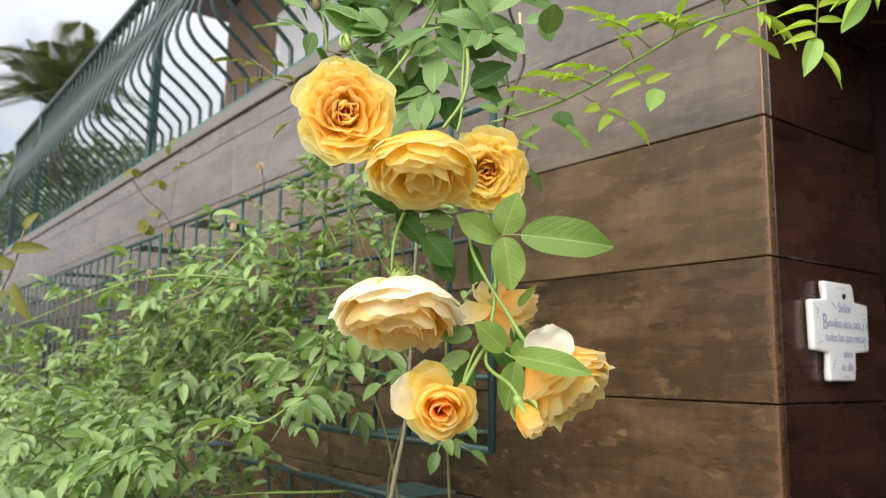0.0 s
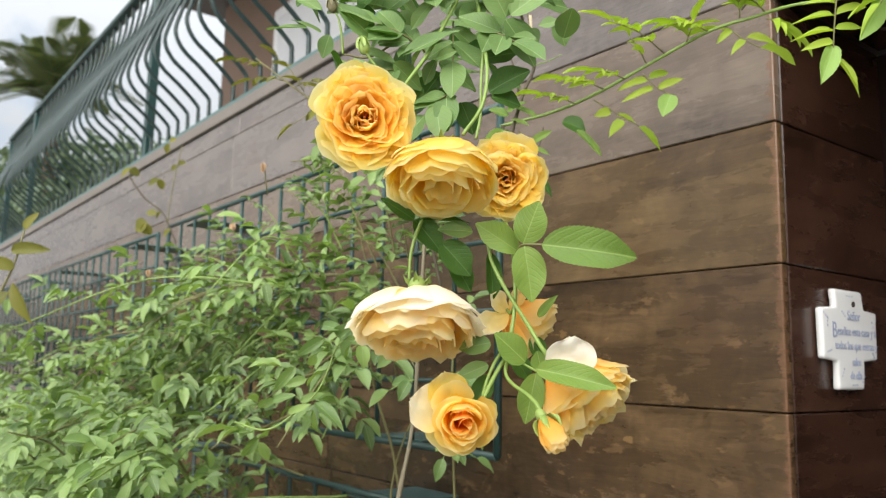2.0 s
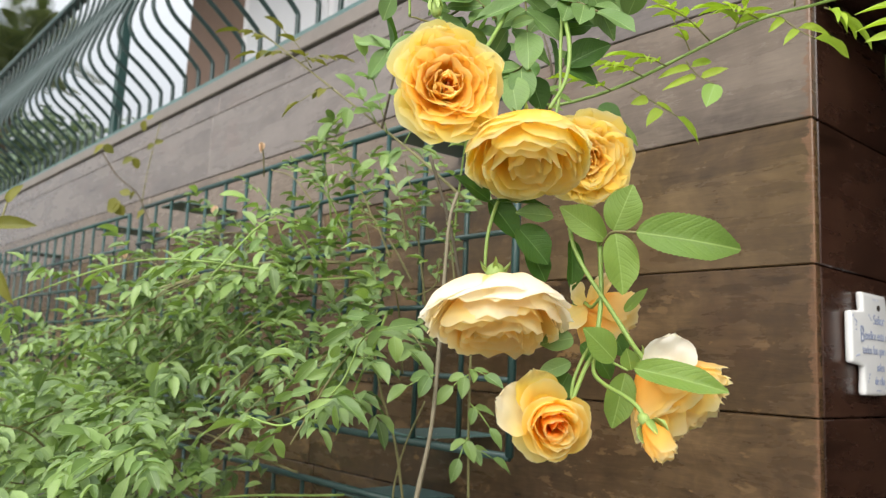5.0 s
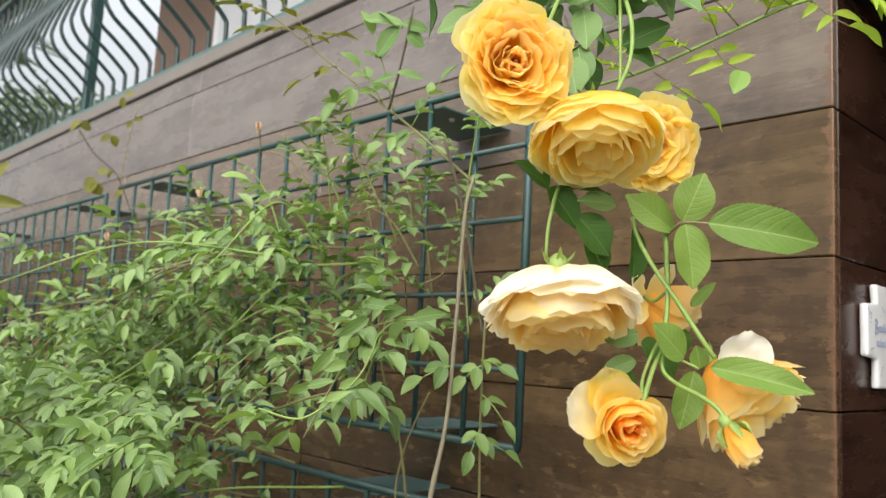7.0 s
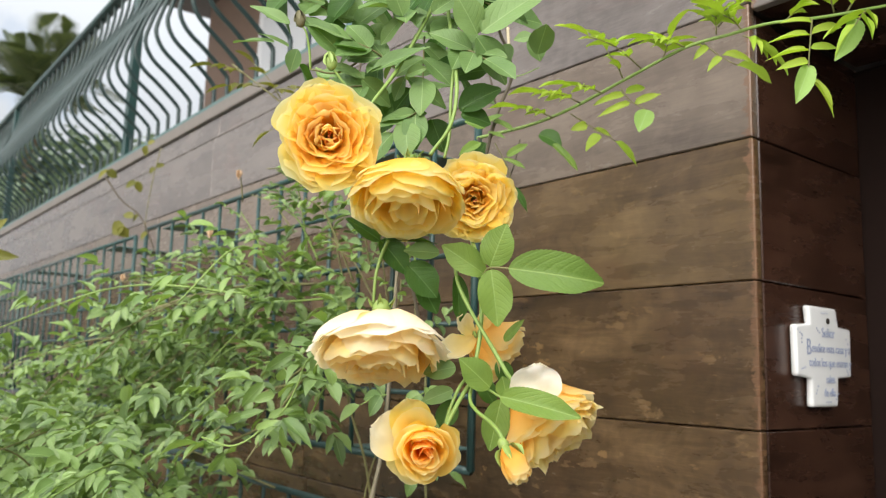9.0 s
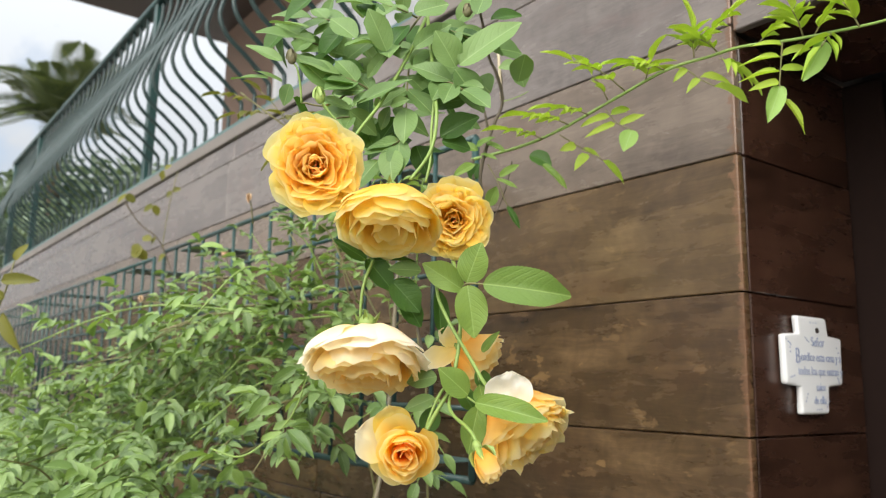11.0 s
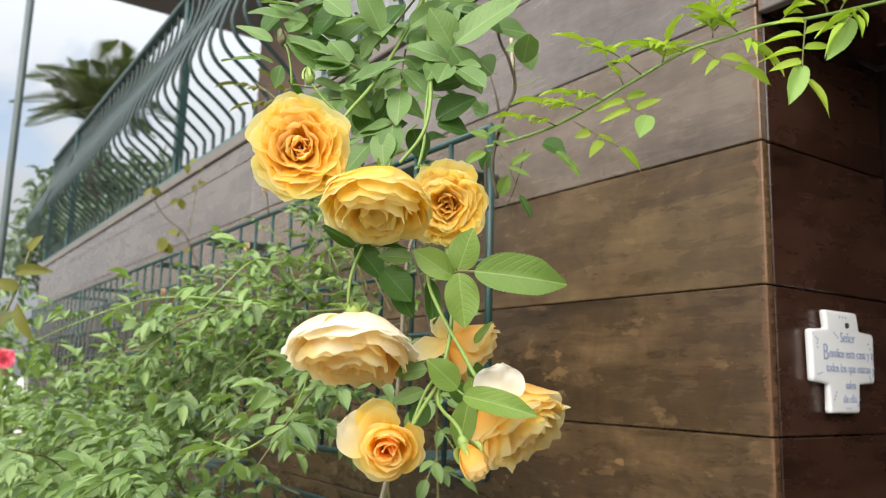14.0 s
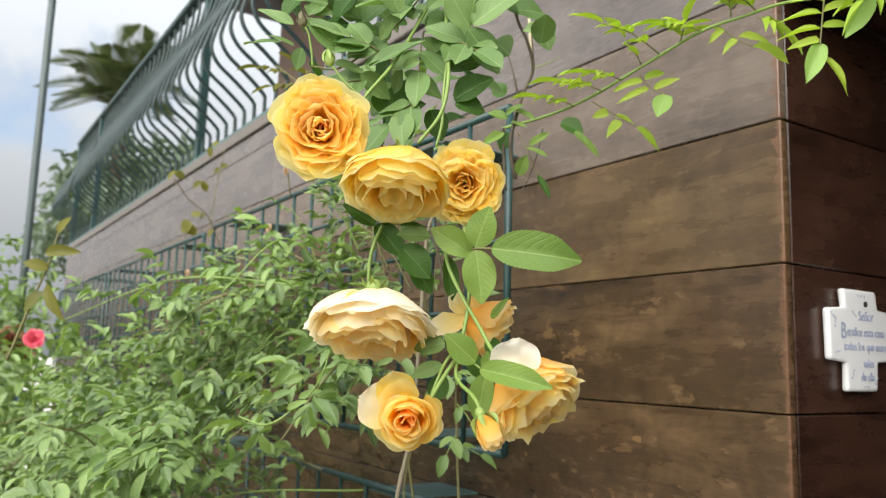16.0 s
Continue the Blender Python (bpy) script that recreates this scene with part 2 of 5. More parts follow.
    puff = k.math("SUBTRACT", k.ramp(saw, (0.0, (0, 0, 0)), (0.22, (1, 1, 1))), k.math("MULTIPLY", rib, 0.7))
    k.bump(k.math("ADD", puff, k.math("MULTIPLY", net, 0.25)), 0.24, 0.0008)
    return k.leafy(k.mix(1.0, col, (1.35, 1.45, 0.5), "MULTIPLY"), through_light).m


M_LEAF = leaf_material("rose_leaf", (0.1, 0.185, 0.03), (0.2, 0.305, 0.062), (0.26, 0.37, 0.11))
M_LEAF_GREY = leaf_material("mature_rose_leaf", (0.098, 0.185, 0.056), (0.19, 0.3, 0.1), (0.26, 0.37, 0.15), 0.42, 0.22)
M_LEAF_VINE = leaf_material("pale_vine_leaf", (0.2, 0.36, 0.07), (0.3, 0.47, 0.12), (0.36, 0.52, 0.2), 0.45, 0.3)
# darker copy of the rose leaf: shade between leaves put into its colour
M_LEAF_SHADED = leaf_material("shaded_rose_leaf", (0.035, 0.095, 0.02), (0.08, 0.17, 0.035), (0.13, 0.24, 0.08), 0.4, 0.3)
M_LEAF_LIME = leaf_material("lime_vine_leaf", (0.25, 0.4, 0.03), (0.42, 0.55, 0.07), (0.4, 0.5, 0.12), 0.4, 0.35)
M_LEAF_BUSH = leaf_material("bush_rose_leaf", (0.075, 0.15, 0.045), (0.28, 0.41, 0.12), (0.31, 0.43, 0.18), 0.34, 0.28, spec=0.4)
# random tone per leaf; its dark end stands for shade inside the bush
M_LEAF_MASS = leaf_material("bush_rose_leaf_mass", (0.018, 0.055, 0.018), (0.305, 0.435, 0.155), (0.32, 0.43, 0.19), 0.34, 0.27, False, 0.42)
M_LEAF_OLIVE = leaf_material("olive_young_leaf", (0.09, 0.1, 0.02), (0.2, 0.19, 0.035), (0.2, 0.2, 0.06), 0.45, 0.3)
# distant leaves, paler and bluer: the haze is put into the colour
M_LEAF_HAZY = leaf_material("hazy_tree_leaf", (0.07, 0.115, 0.085), (0.18, 0.23, 0.155), (0.2, 0.24, 0.16), 0.5, 0.2, False)
M_LEAF_RUST = leaf_material("rusty_young_leaf", (0.16, 0.06, 0.03), (0.3, 0.12, 0.06), (0.3, 0.14, 0.08), 0.5, 0.25, False)
M_PALM = leaf_material("palm_frond", (0.035, 0.06, 0.035), (0.12, 0.14, 0.05), (0.12, 0.13, 0.06), 0.45, 0.12, False)


def petal_material(name, base, mid, edge, through_light=0.72):
    """Petal pigment: deeper at the base, paler at the rim, with fine veins along its length."""
    k = Mat(name, 0.7, 0.0, 0.12)
    uv = k.node("ShaderNodeSeparateXYZ", Vector=k.node("ShaderNodeTexCoord").outputs["UV"])
    fib = k.noise(k.node("ShaderNodeCombineXYZ", X=k.math("MULTIPLY", uv.outputs[0], 40.0), Y=k.math("MULTIPLY", uv.outputs[1], 3.0), Z=k.math("MULTIPLY", k.rnd, 9.0)).outputs[0], 1.0, 3)
    soft = k.noise(k.pos, 45, 3)
    pos = k.math("ADD", uv.outputs[1], k.math("MULTIPLY", k.math("SUBTRACT", soft, 0.5), 0.35))
    pos = k.math("ADD", pos, k.math("MULTIPLY", k.math("SUBTRACT", k.rnd, 0.5), 0.25))
    col = k.ramp(pos, (0.25, base), (0.62, mid), (1.0, edge))
    col = k.mix(k.math("MULTIPLY", fib, 0.1), col, tuple(v * 0.9 for v in base))
    rim = k.ramp(uv.outputs[1], (0.93, (0, 0, 0)), (0.985, (1, 1, 1)))
    col = k.mix(k.math("MULTIPLY", rim, 0.5), col, (0.99, 0.94, 0.66))
    k.colour(col)
    k.bump(fib, 0.12, 0.0006)
    return k.leafy(k.mix(0.25, col, tuple(0.5 * (p + q) for p, q in zip(edge, (0.99, 0.86, 0.4)))), through_light).m


M_PETAL_GOLD = petal_material("golden_petal", (0.985, 0.58, 0.04), (0.985, 0.68, 0.1), (0.985, 0.8, 0.28))
M_PETAL_YELLOW = petal_material("yellow_petal", (0.985, 0.7, 0.08), (0.985, 0.79, 0.18), (0.985, 0.89, 0.42))
M_PETAL_CREAM = petal_material("cream_petal", (0.98, 0.74, 0.24), (0.98, 0.82, 0.42), (0.98, 0.91, 0.7), 0.62)
M_PETAL_APRICOT = petal_material("apricot_petal", (0.985, 0.64, 0.12), (0.985, 0.74, 0.24), (0.985, 0.86, 0.46))
M_PETAL_OUTER = petal_material("pale_outer_petal", (0.96, 0.82, 0.48), (0.96, 0.88, 0.68), (0.96, 0.93, 0.86), 0.48)
M_PETAL_WHITE = petal_material("faded_white_petal", (0.9, 0.84, 0.64), (0.92, 0.9, 0.82), (0.93, 0.93, 0.9), 0.35)
M_RED = petal_material("coral_red_petal", (0.8, 0.04, 0.12), (0.85, 0.09, 0.2), (0.88, 0.18, 0.3), 0.4)
M_PETAL_CORE = petal_material("orange_core_petal", (0.98, 0.36, 0.02), (0.98, 0.5, 0.06), (0.98, 0.66, 0.17))


# ---- builders ----
def mesh_of(name, bm, mats, smooth=True):
    me = bpy.data.meshes.new(name)
    bm.to_mesh(me)
    bm.free()
    for m in mats if isinstance(mats, (list, tuple)) else [mats]:
        me.materials.append(m)
    if smooth:
        for p in me.polygons:
            p.use_smooth = True
    return me


def part(name, bm, material, parent=None, label="", smooth=False):
    """Links a bmesh (or a ready mesh) as one object, under a parent if given."""
    me = bm if isinstance(bm, bpy.types.Mesh) else mesh_of(name, bm, material, smooth)
    ob = new(name, me)
    if parent:
        ob.parent = parent
    return tagged(ob, label)


def thing(name, label, category, group="", kind="", place=(0, 0, 0)):
    ob = new(name)
    ob.empty_display_size = 0.05
    ob.location = place
    return tagged(ob, label, category, group, kind)


def box(bm, lo, hi, bevel=0.0):
    lo, hi = Vector(lo), Vector(hi)
    r = bmesh.ops.create_cube(bm, size=1.0, matrix=Matrix.Translation((lo + hi) / 2) @ Matrix.Diagonal((*(hi - lo), 1)))
    if bevel:
        es = {e for v in r["verts"] for e in v.link_edges}
        bmesh.ops.bevel(bm, geom=list(es), offset=bevel, segments=1, affect="EDGES")
    return bm


def boxed(lo, hi, bevel=0.0):
    return box(bmesh.new(), lo, hi, bevel)


def smooth_line(pts, n=6):
    """A Catmull-Rom line through the points."""
    p = [Vector(q) for q in pts]
    p = [2 * p[0] - p[1], *p, 2 * p[-1] - p[-2]]
    out = []
    for i in range(1, len(p) - 2):
        for j in range(n):
            u = j / n
            a, b, c, d = p[i - 1], p[i], p[i + 1], p[i + 2]
            out.append(0.5 * (2 * b + (c - a) * u + (2 * a - 5 * b + 4 * c - d) * u * u + (3 * b - a - 3 * c + d) * u**3))
    return out + [p[-2]]


def tube(bm, line, r0, r1=None, seg=6, knobs=0.0):
    """A tapering round stem along a line."""
    r1 = r0 if r1 is None else r1
    rings, n = [], len(line)
    side = None
    for i, c in enumerate(line):
        d = (line[min(i + 1, n - 1)] - line[max(i - 1, 0)]).normalized()
        if side is None:
            side = d.orthogonal().normalized()
        side = (side - d * side.dot(d)).normalized()
        up = d.cross(side)
        r = r0 + (r1 - r0) * i / max(1, n - 1)
        r *= 1 + knobs * (noise.noise(c * 60) if knobs else 0)
        rings.append([bm.verts.new(c + r * (math.cos(6.2832 * k / seg) * side + math.sin(6.2832 * k / seg) * up)) for k in range(seg)])
    for a, b in zip(rings, rings[1:]):
        for k in range(seg):
            bm.faces.new((a[k], a[(k + 1) % seg], b[(k + 1) % seg], b[k]))
    bm.faces.new(rings[0][::-1])
    bm.faces.new(rings[-1])
    return bm


def stem(name, pts, r0, r1, material, parent, label="", n=6, seg=6, knobs=0.15):
    return part(name, tube(bmesh.new(), smooth_line(pts, n), r0 * 0.85, r1 * 0.85, seg, knobs), material, parent, label, True)


def sheet(grid, uv):
    """A bmesh sheet from rows of points, with a UV layer."""
    bm = bmesh.new()
    lay = bm.loops.layers.uv.new("UVMap")
    vs = [[bm.verts.new(p) for p in row] for row in grid]
    for i in range(len(vs) - 1):
        for j in range(len(vs[0]) - 1):
            quad = ((i, j), (i, j + 1), (i + 1, j + 1), (i + 1, j))
            f = bm.faces.new([vs[a][b] for a, b in quad])
            for loop, (a, b) in zip(f.loops, quad):
                loop[lay].uv = uv[a][b]
    return bm


def leaf_grid(rng, na=21, nb=5, fold=0.25, droop=0.18, teeth=0.03, slim=0.85):
    """Points of a leaf one long and up to one wide: base at the origin, along +y, upper side +z."""
    grid, uv = [], []
    twist = rng.uniform(-0.35, 0.35)
    wave = rng.uniform(0, 6.28)
    for i in range(na):
        v = i / (na - 1)
        w = 0.5 * math.sin(math.pi * v**slim) ** 0.6 if 0 < v < 1 else 0.008
        w *= 1 - 0.4 * max(0.0, (v - 0.74) / 0.26) * (1 - max(0.0, (v - 0.95) / 0.05))
        w *= 1 + teeth * (1 if i % 2 else -1) if 0 < v < 1 else 1
        row, ruv = [], []
        for j in range(nb):
            t = 2 * j / (nb - 1) - 1
            x = t * w
            z = fold * abs(x) - droop * v * v + 0.02 * math.sin(9 * v + wave) * t + twist * x * v
            row.append(Vector((x, v, z)))
            ruv.append((0.5 + t * 0.5 * w / 0.5, v))
        grid.append(row)
        uv.append(ruv)
    return grid, uv


def leaf_set(name, material, count, seed, **kw):
    rng = random.Random(seed)
    return [mesh_of(name, sheet(*leaf_grid(rng, **kw)), material) for _ in range(count)]


def leaf_pose(base, tip, normal, width):
    """The pose of a unit leaf from its base to its tip, with its upper side to the normal."""
    base, tip = Vector(base), Vector(tip)
    y = tip - base
    size = y.length
    y.normalize()
    n = Vector(normal)
    x = y.cross(n).normalized()
    z = x.cross(y)
    m = Matrix((x * width, y * size, z * size)).transposed().to_4x4()
    m.translation = base
    return m


pick = random.Random(5)


def leaf(parent, meshes, base, tip, width, normal=(-0.55, -0.7, 0.45), label="", spread=0.25):
    ob = part("leaf", pick.choice(meshes), None, parent, label)
    jit = Vector(normal) + Vector([pick.uniform(-spread, spread) for _ in range(3)])
    ob.matrix_basis = leaf_pose(base, tip, jit, width)
    return ob


LEAVES = leaf_set("rose_leaf", M_LEAF, 5, 11, na=41, nb=9, teeth=0.022, slim=0.88, fold=0.16, droop=0.1)
LEAVES_GREY = leaf_set("mature_rose_leaf", M_LEAF_GREY, 5, 12, na=41, nb=9, teeth=0.022, slim=0.88, fold=0.16, droop=0.1)
LEAVES_SHADED = leaf_set("shaded_rose_leaf", M_LEAF_SHADED, 3, 13, na=31, nb=7, teeth=0.022, slim=0.88)
LEAVES_LIME = leaf_set("lime_vine_leaf", M_LEAF_LIME, 3, 14, na=9, nb=3, slim=0.7, droop=0.25, teeth=0.02)
LEAVES_BUSH = leaf_set("bush_leaf", M_LEAF_BUSH, 4, 15, na=7, nb=3)
LEAVES_OLIVE = leaf_set("olive_leaf", M_LEAF_OLIVE, 2, 16, na=7, nb=3)

# ---- ground ----
gm = bmesh.new()
bmesh.ops.create_grid(gm, x_segments=24, y_segments=24, size=300)
tagged(part("ground", gm, M_PAVE_BOUNCE), "unseen paved ground beside the house, pale to bounce light", "ground", kind="structure")
bed = bmesh.new()
bmesh.ops.create_grid(bed, x_segments=40, y_segments=80, size=1, matrix=Matrix.Translation((0.45, 3.9, 0.03)) @ Matrix.Diagonal((0.6, 3.1, 1, 1)))
for v in bed.verts:
    v.co.z += 0.035 * noise.noise(v.co * 9)
tagged(part("planting_bed", bed, M_SOIL, smooth=True), "bed of dark soil along the house wall", "soil", kind="structure")

# ---- house wall, lower storey ----
X0, Y0 = 1.06, 0.72  # outer corner of wall and entrance
ZTOP, FAR_END = 2.47, 7.2
ROWS_Z = [0.0, 0.17, 0.37, 0.57, 0.77, 0.97, 1.17, 1.37, 1.57, 1.77, 1.97, 2.167, 2.37, 2.438]
wall_front = tagged(part("wall_front", boxed((X0 + 0.014, Y0 + 0.014, 0), (X0 + 0.3, FAR_END, ZTOP - 0.01)), M_GROUT), "house wall clad with brown wood-look planks", "wall", kind="structure")
wall_jamb = tagged(part("wall_entrance", boxed((X0 + 0.3, Y0 + 0.014, 0), (1.392, Y0 + 0.3, 2.155)), M_GROUT), "entrance reveal clad with dark wood-look planks", "wall", kind="structure")
wall_lintel = tagged(part("wall_lintel", boxed((X0 + 0.014, -0.6, 2.165), (1.9, Y0 + 0.014, ZTOP - 0.01)), M_GROUT), "wall over the entrance clad with wood-look planks", "wall", kind="structure")
wall_south = tagged(part("wall_south", boxed((X0 + 0.014, -3.2, 0), (X0 + 0.3, -0.6, ZTOP - 0.01)), M_GROUT), "house wall beyond the entrance", "wall", kind="structure")

# ---- house wall, upper storey, and balcony ----
tagged(part("balcony_floor", boxed((X0 + 0.3, -3.2, 2.2), (2.6, FAR_END, 2.465)), M_LEDGE), "balcony floor slab", "balcony floor", kind="structure")
coping = tagged(part("trim_coping", boxed((X0 - 0.009, -3.2, 2.443), (X0 + 0.32, FAR_END, 2.485), 0.003), M_COPING), "thin grey beige coping on the parapet", "coping", kind="structure")
wall_upper = tagged(part("wall_upper", boxed((2.55, -3.2, 2.467), (2.85, 6.6, 4.72)), M_PLASTER), "brown upper storey wall behind the balcony", "wall", kind="structure")
tagged(part("ceiling_eave", boxed((0.98, -3.2, 4.72), (6.0, 6.85, 4.86), 0.01), M_SOFFIT), "dark brown roof eave over the balcony", "roof eave", kind="structure")
win = tagged(part("window_1", boxed((2.53, 0.8, 2.5), (2.552, 5.55, 4.3)), M_WHITE_SHADED), "white framed balcony door with pale curtains", "window", kind="structure")
for k in range(4):
    y = 0.87 + k * 1.165
    part("pane", boxed((2.518, y, 2.58), (2.527, y + 1.09, 4.22), 0.003), M_CURTAIN_SHADED, win, "pale curtained pane")
tagged(part("wall_back", boxed((1.9, -0.6, 0), (2.1, 1.1, 2.165)), M_GROUT), "dark wall inside the entrance", "wall", kind="structure")
# unseen opposite side of the entrance, added to keep light off the jamb
tagged(part("wall_entrance_blocker", boxed((X0 + 0.3, -0.7, 0), (1.9, -0.5, 2.165)), M_GROUT), "unseen dark reveal added to shade the entrance", "wall", kind="structure")

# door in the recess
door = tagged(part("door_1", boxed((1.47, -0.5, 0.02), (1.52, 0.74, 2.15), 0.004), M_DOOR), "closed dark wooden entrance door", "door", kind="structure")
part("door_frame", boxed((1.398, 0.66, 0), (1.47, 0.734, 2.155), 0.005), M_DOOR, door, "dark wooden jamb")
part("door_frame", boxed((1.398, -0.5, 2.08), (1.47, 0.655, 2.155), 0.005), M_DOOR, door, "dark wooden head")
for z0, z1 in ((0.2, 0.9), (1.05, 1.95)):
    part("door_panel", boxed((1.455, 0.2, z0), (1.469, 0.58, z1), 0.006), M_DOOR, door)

# ---- ceramic cross ----
cross = thing("ceramic_cross", "white glazed ceramic cross with blue lettering on dark wall", "wall cross", place=(1.218, Y0 - 0.001, 1.672))
cb = bmesh.new()
outline = [(-0.042, 0.072), (0.042, 0.072), (0.047, 0.046), (0.086, 0.043), (0.083, -0.028), (0.041, -0.031), (0.037, -0.071), (-0.04, -0.071), (-0.038, -0.031), (-0.079, -0.028), (-0.08, 0.043), (-0.038, 0.046)]
face = cb.faces.new([cb.verts.new((x, 0, z)) for x, z in outline])
ex = bmesh.ops.extrude_face_region(cb, geom=[face])
for v in [g for g in ex["geom"] if isinstance(g, bmesh.types.BMVert)]:
    v.co.y -= 0.011
bmesh.ops.recalc_face_normals(cb, faces=cb.faces)
bmesh.ops.bevel(cb, geom=[e for e in cb.edges], offset=0.0052, segments=4, affect="EDGES", profile=0.6)
part("plaque", cb, M_CERAMIC, cross, smooth=True)
hole = bmesh.new()
bmesh.ops.create_cone(hole, segments=16, radius1=0.0042, radius2=0.0042, depth=0.002, cap_ends=True, matrix=Matrix.Translation((0.012, -0.0115, 0.052)) @ Matrix.Rotation(math.pi / 2, 4, "X"))
part("nail_hole", hole, M_GROUT, cross, "dark hanging hole")
for text, x, z, size in (("Señor", 0.012, 0.028, 0.019), ("B", -0.0465, 0.002, 0.03), ("endice esta casa y a", 0.0205, 0.006, 0.0172), ("todos los que entran y", 0.0165, -0.014, 0.0162), ("salen", 0.014, -0.037, 0.0155), ("de ella", 0.01, -0.056, 0.0155)):
    cu = bpy.data.curves.new("lettering", "FONT")
    cu.body, cu.size, cu.align_x, cu.extrude = text, size, "CENTER", 0.0003
    cu.materials.append(M_INK)
    lo = new("lettering", cu)
    lo.parent = cross
    lo.matrix_basis = pose(x, -0.0116, z, 90, 0, 0) @ Matrix.Diagonal((0.86, 1.08, 1, 1))
for x, z, n, dx, dz in ((-0.066, 0.03, 3, 0.0, -0.006), (-0.076, 0.036, 3, 0.006, -0.004), (-0.068, -0.018, 3, 0.005, 0.001), (0.068, 0.028, 3, 0.004, -0.007), (0.066, -0.018, 3, 0.002, -0.003), (-0.03, -0.052, 3, 0.003, 0.005), (0.0, -0.064, 3, 0.006, 0), (-0.022, 0.04, 3, 0.004, -0.003), (0.03, -0.06, 3, 0.003, 0.004), (-0.006, 0.063, 3, 0.008, 0)):
    for q in range(n):
        part("ornament", boxed((x + q * dx - 0.001, -0.0118, z + q * dz - 0.0012), (x + q * dx + 0.001, -0.0112, z + q * dz + 0.0012)), M_INK, cross)

# ---- trellis panels ----
XT = 0.88
WIRE = 0.0045


def trellis(name, y0, y1, z0, z1, cell, label):
    t = thing(name, label, "trellis", "green trellis panels on the wall", place=(XT, y0, z0))

    def bar(kind, a, b, r):
        part(kind, tube(bmesh.new(), [Vector(a), Vector(b)], r, r, 8), M_GREEN, t, smooth=True)

    w, hgt = y1 - y0, z1 - z0
    for y in (0, w):
        bar("frame_bar", (0, y, 0), (0, y, hgt), 0.0065)
    for z in (0, hgt):
        bar("frame_bar", (0, 0, z), (0, w, z), 0.0065)
    n = round(w / cell)
    for i in range(1, n):
        bar("wire", (0, i * w / n, 0), (0, i * w / n, hgt), WIRE)
    m = round(hgt / cell)
    for i in range(1, m):
        bar("wire", (-0.008, 0, i * hgt / m), (-0.008, w, i * hgt / m), WIRE)
    for y in (0.27, w - 0.2):
        for z in (0.008, hgt - 0.012):
            br = part("bracket", boxed((0.004, y - 0.07, z - 0.002), (X0 - XT - 0.002, y + 0.07, z + 0.002), 0.001), M_GREEN_LIT, t, "flat green metal bracket")
            for k in (-0.035, 0.02):
                sc = bmesh.new()
                bmesh.ops.create_icosphere(sc, subdivisions=1, radius=0.006, matrix=Matrix.Translation((0.06, y + k, z - 0.003)))
                part("screw", sc, M_SCREW, br, "bright screw head", True)
    return t


trellis("trellis_panel", 1.09, 2.66, 1.487, 2.045, 0.113, "dark green metal trellis with climbing rose canes")
trellis("trellis_panel", 2.76, 4.33, 1.487, 2.035, 0.113, "dark green metal trellis farther along the wall")
trellis("trellis_panel", 4.43, 6.0, 1.487, 2.035, 0.113, "dark green metal trellis at the far end")
trellis("trellis_panel", 1.2, 2.77, 0.82, 1.385, 0.113, "lower dark green metal trellis behind the rose bush")

# ---- balcony railing ----
railing = thing("balcony_railing", "green wrought iron balcony railing with bellied balusters", "railing", place=(1.085, 0.0, 2.487))
RTOP = 0.87
part("bottom_rail", boxed((-0.022, -0.5, 0.0), (0.022, FAR_END, 0.02), 0.003), M_GREEN_LIT, railing)
part("top_rail", boxed((-0.028, -0.5, RTOP - 0.012), (0.028, FAR_END, RTOP + 0.014), 0.006), M_GREEN, railing)
for y in (1.05, 3.64, 6.23, FAR_END - 0.03):
    part("post", boxed((-0.019, y - 0.019, 0.0), (0.019, y + 0.019, RTOP), 0.003), M_GREEN, railing)
belly = [(0, 0, 0.01), (0, 0, 0.075), (-0.009, 0, 0.105), (-0.082, 0, 0.168), (-0.147, 0, 0.218), (-0.177, 0, 0.272), (-0.169, 0, 0.332), (-0.131, 0, 0.447), (-0.066, 0, 0.567), (-0.02, 0, 0.687), (0, 0, 0.79), (0, 0, RTOP - 0.01)]
bal_mesh = mesh_of("baluster", tube(bmesh.new(), smooth_line(belly, 4), 0.0076, 0.0076, 8), M_RAIL)
y = -0.35
while y < FAR_END - 0.08:
    if min(abs(y - p) for p in (1.05, 3.64, 6.23)) > 0.04:
        ob = part("baluster", bal_mesh, None, railing)
        ob.location = (0, y, 0)
    y += 0.1095

# ---- plants: helper for compound leaves ----
def pinnate(parent, meshes, base, tip, pairs, length, width, normal, rng, stem_mat=M_STEM, spread=0.8, droop=0.0):
    """A leaf stalk with pairs of leaflets and one at its end."""
    b, t = Vector(base), Vector(tip)
    d = (t - b).normalized()
    n = Vector(normal).normalized()
    side = d.cross(n).normalized()
    mid = (b + t) / 2 + n * (t - b).length * 0.08
    line = smooth_line([b, mid, t], 4)
    part("leaf_stalk", tube(bmesh.new(), line, 0.0011, 0.0007, 5), stem_mat, parent, smooth=True)
    for i in range(pairs):
        u = 0.25 + 0.65 * i / max(1, pairs - 0.5)
        p = line[min(len(line) - 1, int(u * (len(line) - 1)))]
        for s in (-1, 1):
            s_len = length * rng.uniform(0.75, 1.1)
            way = (d * rng.uniform(0.5, 0.9) + side * s * spread + Vector((0, 0, -droop * rng.uniform(0.3, 1.4)))).normalized()
            leaf(parent, meshes, p, p + way * s_len, width * s_len / length, n)
    leaf(parent, meshes, t, t + (d + Vector((0, 0, -droop))).normalized() * length * 1.1, width * 1.05, n)


